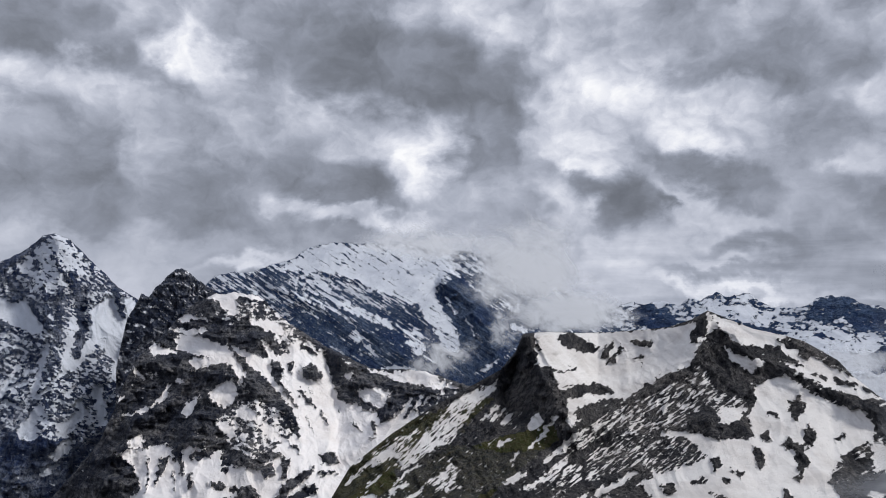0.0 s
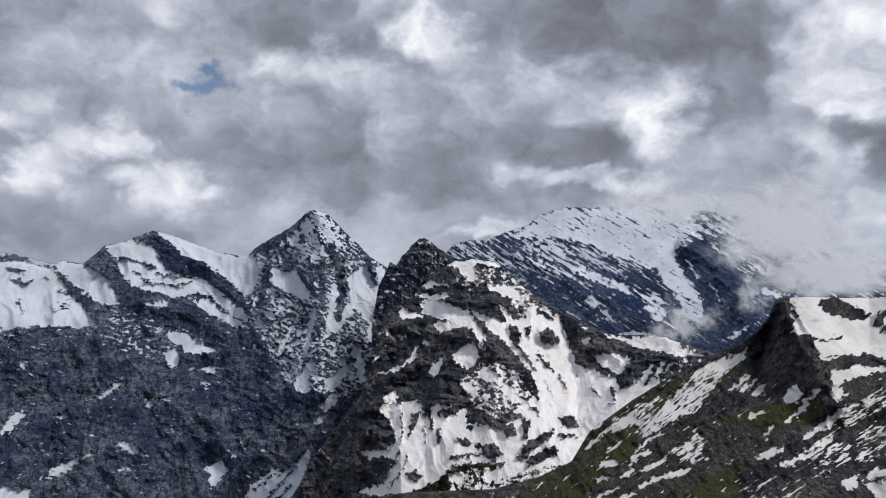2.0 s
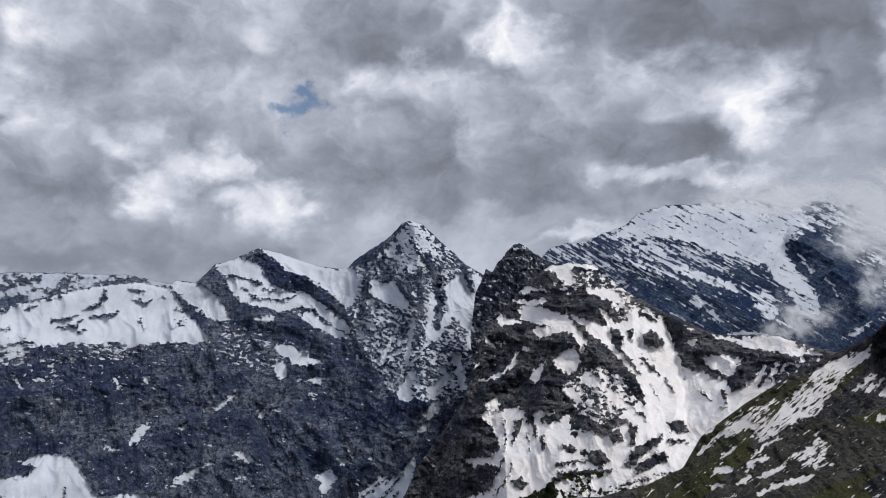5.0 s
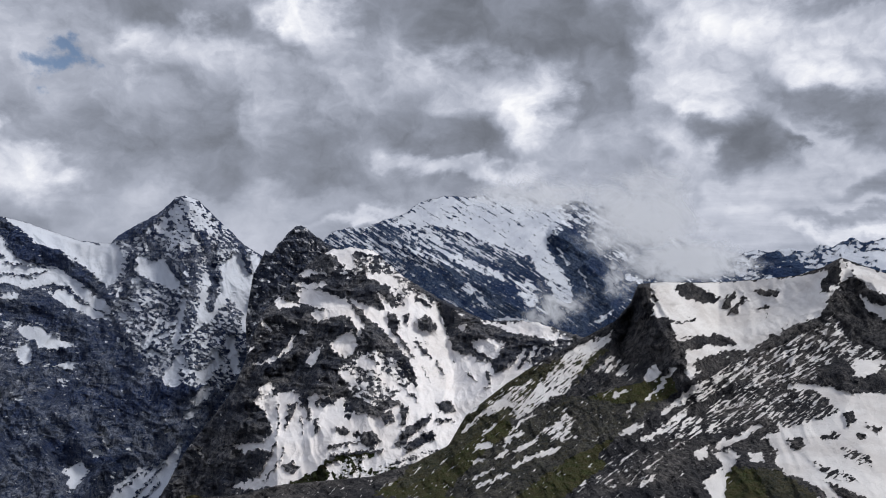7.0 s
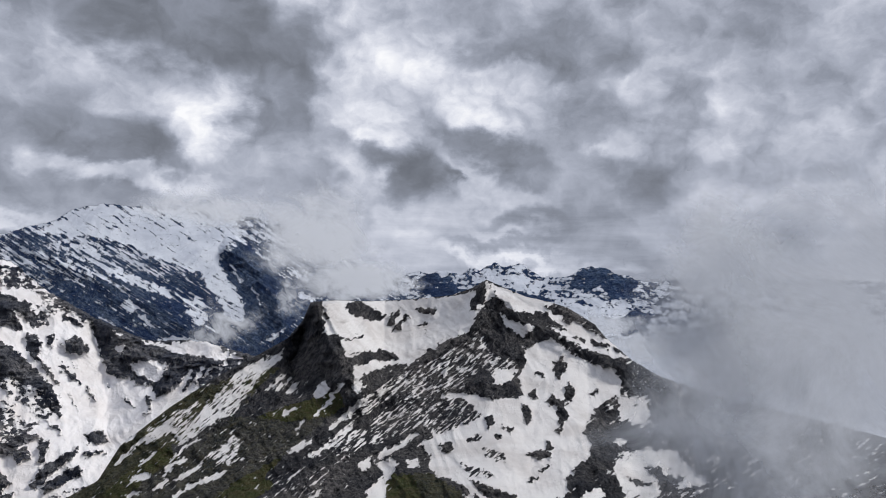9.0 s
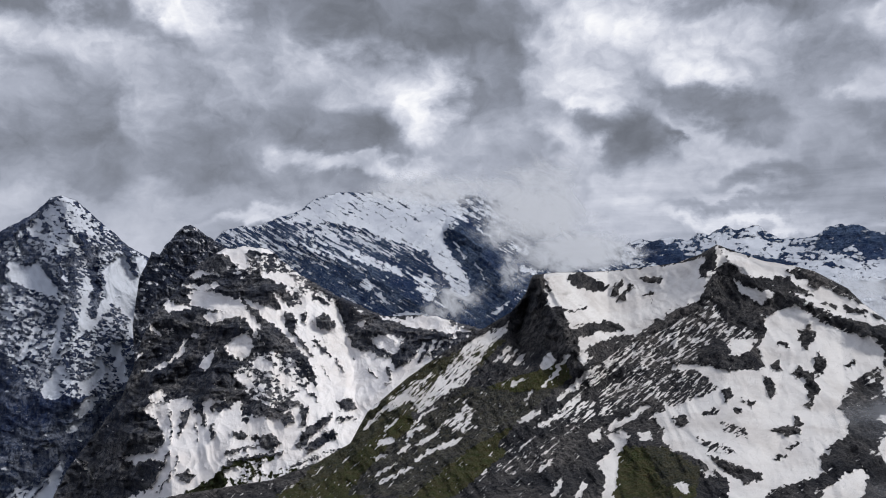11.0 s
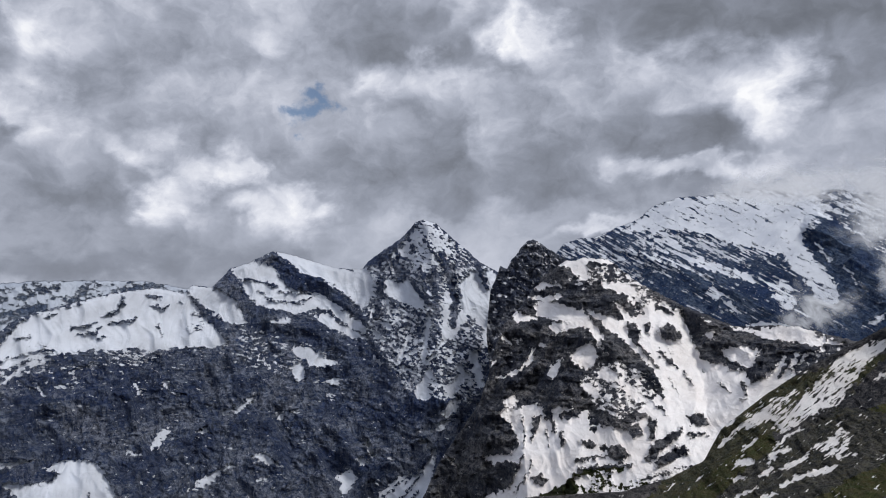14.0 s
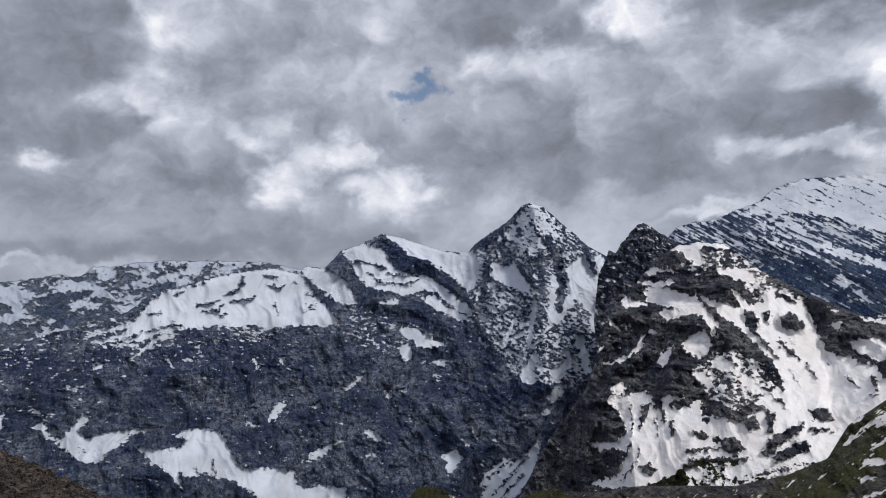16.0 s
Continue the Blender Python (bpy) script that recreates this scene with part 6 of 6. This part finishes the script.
massif("banded_dome", rock_brown,
       [(-31.5, -20), (-30.53, -17.62), (-28.67, -14.61), (-26.84, -12.51), (-25.07, -10.33), (-24.18, -8.24), (-23.45, -6.10), (-22.58, -4.53), (-20.90, -2.94), (-20.05, -1.87), (-18.92, -0.77), (-17.59, -0.12), (-16.02, 0.07), (-14.22, -0.18), (-13.14, -1.2), (-12.07, -2.21), (-10.73, -3.06), (-9.14, -4.1), (-7.5, -4.9), (-5.62, -5.87), (-3.6, -5.9), (-1.92, -5.98), (-0.92, -6.26), (2.0, -7.18), (6, -8.5)],
       [(-31.5, 2050), (-24, 2300), (-20, 2450), (-15, 2350), (-8, 2250), (0, 2000), (6, 1900)],
       [(-31.5, -20.5), (6, -20.5)], [(-31.5, 1960), (-26.5, 1960), (-22, 1550), (6, 1150)], 880, 400,
       lambda a, e, v: 45 * ribs(a, e, 3.6, 4.5, 101, octaves=3), lambda a, e, v: 0.6 * ribs(a, e, 1.1, 1.8, 105, octaves=4) + 0.45 * ribs(e + 0.12 * a, a, 0.8, 2.6, 113, 0.8, octaves=3) + 0.3 * fbm(a * 1.6, e * 2.4, 4, 109, 0.5), 22, dome_cover, jag=0.22, ragged=0.42, behind=350, seed=10,
       label="dark banded rock dome above a snow basin", snow_label="dusty white snowfield between rock bands")

# the nearer ridge with the rock tower, the snow peak and the green slope
def ridge_cover(a, e, v):
    dip = turned(a, e, 38)
    return -0.58 + 0.3 * smooth(a, 22, 30), -0.02 + 0.24 * mottle(dip[0] * 0.8, dip[1] * 4.2, 6, 121, 0.7) + 0.2 * mottle(dip[0] * 1.7, dip[1] * 8.0, 5, 125, 0.7)


def ridge_turf(a, e, v):
    return -0.8 + 0.2 * mottle(a * 0.7, e * 0.9, 5, 131)


massif("snow_peak_ridge", rock_near,
       [(-40, -20.2), (-34, -19.2), (-30.89, -18.3), (-29.18, -17.8), (-26.89, -17.9), (-24.67, -18.0), (-22.17, -17.6), (-14.81, -17.44), (-11.33, -16.59), (-8.64, -15.37), (-7.21, -13.16), (-3.98, -10.78), (-0.76, -8.75), (1.99, -7.32), (4.5, -5.94), (5.67, -4.57), (6.25, -3.17), (7.05, -3.07), (8.15, -2.97), (10.53, -3.05), (13.1, -2.96), (15.19, -2.77), (17.25, -2.53), (18.88, -1.95), (20.01, -1.27), (21.23, -1.82), (23.1, -2.57), (24.94, -2.94), (26.36, -3.37), (28.42, -4.6), (29.26, -5.6), (31.12, -7.15), (33.28, -8.34), (37.27, -9.43), (58, -13)],
       [(-40, 600), (-22, 700), (-8, 950), (6, 1200), (12, 1350), (20, 1300), (28, 1250), (37, 1000), (58, 700)],
       [(-40, -24), (58, -24)], [(-40, 380), (58, 380)], 1100, 380,
       lambda a, e, v: 16 * ribs(*turned(a, e, 30), 3.0, 7.0, 141, octaves=3), lambda a, e, v: 0.7 * ribs(*turned(a, e, 36), 1.1, 3.2, 145, octaves=4) + 0.4 * fbm(a * 1.6, e * 1.6, 4, 149, 0.5), 10, ridge_cover, jag=0.03, bulge=1.15, turf=ridge_turf, ragged=0.42, behind=260, seed=12,
       label="near ridge with rock tower, snow peak and turf", snow_label="old dusty snow patch on slate")

# far ranges, blue with haze that is part of the rock colour
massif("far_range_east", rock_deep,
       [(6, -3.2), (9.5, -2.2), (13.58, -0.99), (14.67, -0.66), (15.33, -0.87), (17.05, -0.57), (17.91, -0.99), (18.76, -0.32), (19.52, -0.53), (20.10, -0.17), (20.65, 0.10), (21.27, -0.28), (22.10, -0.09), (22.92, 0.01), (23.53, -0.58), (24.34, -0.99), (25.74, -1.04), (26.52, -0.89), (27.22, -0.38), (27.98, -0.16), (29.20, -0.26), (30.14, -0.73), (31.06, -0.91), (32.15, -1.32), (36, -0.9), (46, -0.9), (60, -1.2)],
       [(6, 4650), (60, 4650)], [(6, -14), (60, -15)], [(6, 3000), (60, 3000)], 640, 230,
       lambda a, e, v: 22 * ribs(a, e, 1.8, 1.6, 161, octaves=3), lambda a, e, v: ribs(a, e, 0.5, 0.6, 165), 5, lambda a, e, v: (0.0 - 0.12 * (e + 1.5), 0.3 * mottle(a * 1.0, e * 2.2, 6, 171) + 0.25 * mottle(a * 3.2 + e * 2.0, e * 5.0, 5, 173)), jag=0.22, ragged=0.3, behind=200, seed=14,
       label="far mountain ranges blue with haze below bright cloud", snow_label="far pale snowfield")


# ---- clouds among the mountains ----
def cloud_material():
    mat = bpy.data.materials.new("cloud_vapour")
    mat.use_nodes = True
    n = Nodes(mat.node_tree)
    place = n.add("ShaderNodeTexCoord").outputs["Object"]
    dense = n.add("ShaderNodeAttribute", attribute="thickness").outputs["Fac"]
    wisp = n.math("SUBTRACT", n.noise(n.vec("ADD", place, n.scaled(n.add("ShaderNodeObjectInfo").outputs["Location"], 0.01)), 2.2, 9.0, 0.62, distortion=0.6), 0.5)
    alpha = n.span(n.math("ADD", dense, n.math("MULTIPLY", wisp, 2.2)), 0.05, 1.2, 0.0, 0.95, True)
    lit = n.add("ShaderNodeBsdfDiffuse", {0: (0.70, 0.725, 0.765, 1)})
    thin = n.add("ShaderNodeBsdfTranslucent", {0: (0.70, 0.725, 0.765, 1)})
    body = n.add("ShaderNodeMixShader", {0: 0.25, 1: lit.outputs[0], 2: thin.outputs[0]})
    clear = n.add("ShaderNodeBsdfTransparent")
    skin = n.add("ShaderNodeMixShader", {0: alpha, 1: clear.outputs[0], 2: body.outputs[0]})
    n.add("ShaderNodeOutputMaterial", {0: skin.outputs[0]})
    return mat


vapour = cloud_material()


def cloud(name, label, bearing, height, far, wide, high, depth, gain=1.0, seed=1, lean=1.0):
    """A closed, billowing body of cloud; half sizes in degrees, depth in metres; it leans back towards its lit top."""
    phi, theta = np.meshgrid(np.linspace(0.0, np.pi, 72), np.linspace(0, 2 * np.pi, 121), indexing="ij")
    across, u = np.sin(phi), np.cos(theta)
    x, z, y = across * u, across * np.sin(theta), -np.cos(phi)
    lump = 1 + 0.09 * fbm(x * 2.4 + 7 * np.sign(y + 0.01), z * 2.4, 5, seed, 0.55)
    unit = math.tan(radians(1)) * far
    points = np.stack([x * wide * unit, (0.6 * x * wide + 0.9 * z * high) * unit * lean + y * depth * 0.4 * lump, z * high * unit], -1)
    density = gain * smooth(1 - across, 0.0, 0.92) * 1.2 - 0.12 + 0.45 * fbm(x * 1.6 + seed, z * 1.6, 5, seed + 3, 0.58) * smooth(1 - across, 0.0, 0.3)
    density = np.where(across > 0.97, -1.0, density - 3.0 * (y > 0.02))
    # clear air has no surface: only the faces with vapour stay
    quads = grid_quads(*density.shape)
    quads = quads[density.reshape(-1)[quads].max(-1) > -0.7]
    ob = mesh_object(name, points.reshape(-1, 3), quads, vapour, {"thickness": density})
    ob.matrix_world = pose(far * math.sin(radians(bearing)), far * math.cos(radians(bearing)), EYE + far * math.tan(radians(height)), 0, 0, -bearing)
    size = unit * math.sqrt(wide * high)
    ob.data.transform(Matrix.Diagonal((1 / size, 1 / size, 1 / size, 1)))
    ob.matrix_world = ob.matrix_world @ Matrix.Diagonal((size, size, size, 1))
    return tagged(ob, label, "cloud")


cloud("cloud_bank", "dense white cloud hiding the massif summit", 6.81, 1.82, 3350, 7.01, 6.38, 90, 1.15, 3)
cloud("cloud_bank", "dense white cloud hiding the massif summit", 9.74, -1.4, 3250, 6.38, 2.55, 70, 1.15, 5)
cloud("cloud_bank", "dense white cloud hiding the massif summit", 4.1, 0.39, 3150, 3.4, 2.34, 50, 0.42, 47)
cloud("cloud_bank", "thin grey cloud veiling the massif crest", -1.11, 3.96, 3450, 8.08, 2.34, 60, 0.9, 7)
cloud("mist_wisp", "thin torn mist below the rock wall", 0.09, -4.8, 2900, 3.61, 2.55, 40, 0.8, 11)
cloud("mist_wisp", "thin torn mist below the rock wall", 4.86, -2.76, 2800, 2.12, 2.55, 40, 0.55, 13)
cloud("mist_wisp", "thin bright mist before the far range", 12.29, -1.93, 3500, 5.1, 1.19, 40, 0.7, 15)
cloud("mist_wisp", "low white cloud behind the snow ridge", 29.59, -4.58, 3300, 5.1, 1.36, 50, 0.9, 17)
cloud("mist_wisp", "low white cloud behind the snow ridge", 32.19, -5.89, 2600, 6.38, 1.91, 50, 1, 19)
cloud("cloud_column", "tall pale cloud rising beside the ridge", 39.54, -8.08, 345, 12.75, 17, 40, 1, 21)
cloud("cloud_column", "tall pale cloud rising beside the ridge", 37.4, 0.6, 360, 6.6, 8.0, 40, 0.95, 23)
cloud("cloud_column", "tall pale cloud rising beside the ridge", 46.81, -4.21, 338, 14.03, 20.4, 30, 1, 25)

# ---- the summit underfoot ----
scree_rock = mountain_material("brown_scree", (0.013, 0.010, 0.009), (0.205, 0.168, 0.142), (0.7, 0.7, 0.7), (0.6, 0.6, 0.6), 0.16)
knoll_turf = mountain_material("knoll_turf", (0.03, 0.028, 0.02), (0.10, 0.09, 0.07), (0.72, 0.72, 0.72), (0.65, 0.63, 0.6), 3.0, 0.06, 1.0, (0.045, 0.06, 0.015), (0.10, 0.085, 0.035))
SHOULDER = [(-180, -36), (-100, -30), (-80, -9), (-72, -8.0), (-67.54, -10.0), (-65.63, -11.3), (-63.92, -12.7), (-60.53, -14.9), (-56, -20), (-50, -30), (-30, -36), (180, -36)]


def summit_height(x, y):
    """Height of the summit cone: steep all round, with one scree shoulder."""
    far, a = np.hypot(x, y), np.degrees(np.arctan2(x, y))
    low = np.interp(a, [p[0] for p in SHOULDER], [p[1] for p in SHOULDER])
    near = 60.0
    drop = np.where(far < near, 1.4 + (near * np.tan(np.radians(-low)) - 1.4) * np.clip((far - 3.2) / (near - 3.2), 0, 1) ** 0.8, near * np.tan(np.radians(-low)) + (far - near) * 1.1)
    return EYE - drop


sr, sa = np.meshgrid(np.concatenate([np.linspace(0.0, 8, 18), np.linspace(9, 75, 120), np.linspace(80, 330, 20)]), np.linspace(-180, 180, 721), indexing="ij")
sx, sy = sr * np.sin(np.radians(sa)), sr * np.cos(np.radians(sa))
sz = np.maximum(summit_height(sx, sy) + 0.45 * fbm(sx / 2.0, sy / 2.0, 5, 301, 0.6) * smooth(sr, 2, 12) - 0.3, 640)
summit = grid_object("summit_slope", np.stack([sx, sy, sz], -1), scree_rock, {"snow": sr * 0 - 1, "turf": sr * 0 - 1}, faces_flip=True)
tagged(summit, "steep brown scree of the summit underfoot", "slope", kind="structure")


def rock_mesh(name, seed, material, sides=9):
    """A broken stone, about one metre across."""
    rnd = random.Random(seed)
    bm = bmesh.new()
    for _ in range(sides + 6):
        p = Vector((rnd.gauss(0, 1), rnd.gauss(0, 1), rnd.gauss(0, 1))).normalized()
        bm.verts.new((p.x * rnd.uniform(0.42, 0.55), p.y * rnd.uniform(0.32, 0.5), p.z * rnd.uniform(0.16, 0.3)))
    hull = bmesh.ops.convex_hull(bm, input=bm.verts)
    bmesh.ops.delete(bm, geom=[v for v in bm.verts if not v.link_faces], context="VERTS")
    mesh = bpy.data.meshes.new(name)
    bm.to_mesh(mesh)
    bm.free()
    mesh.materials.append(material)
    for key in ("snow", "turf"):
        mesh.attributes.new(key, "FLOAT", "POINT").data.foreach_set("value", np.full(len(mesh.vertices), -1.0, np.float32))
    return mesh


# loose stones on the shoulder
stone_meshes = [rock_mesh("stone", 400 + k, scree_rock) for k in range(9)]
rnd = random.Random(77)
for k in range(300):
    far = 62 - 34 * rnd.random() ** 1.4
    a = rnd.uniform(-71, -58.5)
    x, y = far * math.sin(radians(a)), far * math.cos(radians(a))
    z = float(summit_height(np.array(x), np.array(y))) - 0.3
    stone = new("stone", stone_meshes[k % 9])
    size = rnd.uniform(0.45, 1.0) if rnd.random() < 0.8 else rnd.uniform(1.0, 1.8)
    size *= far / 60
    stone.parent = summit
    stone.matrix_basis = pose(x, y, z + 0.1 * size, rnd.uniform(-25, 25), rnd.uniform(-25, 25), rnd.uniform(0, 360)) @ Matrix.Diagonal((size, size, size * 1.1, 1))


# finer scree between them
rng = np.random.default_rng(78)
count = 5200
far = 9.0 * (62 / 9.0) ** rng.random(count)
way = np.radians(rng.uniform(-73, -57, count))
base = np.stack([far * np.sin(way), far * np.cos(way), far * 0], -1)
base[:, 2] = summit_height(base[:, 0], base[:, 1]) - 0.3 + 0.45 * fbm(base[:, 0] / 2.0, base[:, 1] / 2.0, 5, 301, 0.6) * smooth(far, 2, 12)
corner = np.array([(x, y, z) for z in (-1, 1) for y in (-1, 1) for x in (-1, 1)], float)
shape = corner[None] * rng.uniform(0.35, 1.0, (count, 8, 3)) * (far * rng.uniform(0.002, 0.0075, count))[:, None, None] * np.array((1.0, 0.8, 0.5))
spin = rng.uniform(0, 2 * np.pi, count)[:, None]
bits = np.stack([shape[..., 0] * np.cos(spin) - shape[..., 1] * np.sin(spin), shape[..., 0] * np.sin(spin) + shape[..., 1] * np.cos(spin), shape[..., 2] + 0.4 * shape[..., 0] * rng.uniform(-1, 1, (count, 1))], -1) + base[:, None]
sides = np.array([(0, 2, 3, 1), (4, 5, 7, 6), (0, 1, 5, 4), (2, 6, 7, 3), (0, 4, 6, 2), (1, 3, 7, 5)])
gravel = mesh_object("gravel", bits.reshape(-1, 3), (np.arange(count)[:, None, None] * 8 + sides).reshape(-1, 4), scree_rock, {"snow": np.full(count * 8, -1.0), "turf": np.full(count * 8, -1.0)}, None, summit, True)
tagged(gravel, "fine loose brown scree between larger stones", kind="stuff")


def knoll(name, label, bearing, height, far, wide, high, deep, seed, snowy=-1.0):
    """A rounded grassy top with a rocky side; half width and height in metres."""
    r, t = np.meshgrid(np.linspace(0.01, 1, 70), np.linspace(0, 2 * np.pi, 161), indexing="ij")
    x, y = r * np.cos(t), r * np.sin(t)
    lift = (1 - r ** 1.7) * (1 + 0.35 * fbm(x * 2.1 + seed, y * 2.1, 5, seed, 0.55)) + 0.12 * fbm(x * 5, y * 5, 4, seed + 9) * (1 - r)
    ob = grid_object(name, np.stack([x * wide, y * deep, (lift - 1) * high], -1), knoll_turf,
                     {"snow": snowy + 1.6 * fbm(x * 2.5 + 3, y * 2.5, 5, seed + 5, 0.65), "turf": 0.25 + 0.9 * fbm(x * 1.5, y * 1.5, 4, seed + 2)}, faces_flip=True)
    ob.matrix_world = pose(far * math.sin(radians(bearing)), far * math.cos(radians(bearing)), EYE + far * math.tan(radians(height)), 0, 0, -bearing)
    return tagged(ob, label, "knoll")


knoll("grassy_knoll", "small green knoll with a last snow patch", -37.9, -17.0, 330, 17, 13, 14, 501, -0.55)
knoll("grassy_crest", "low brown grass crest above the valley", -28.6, -17.8, 340, 24, 14, 14, 511, -0.9)
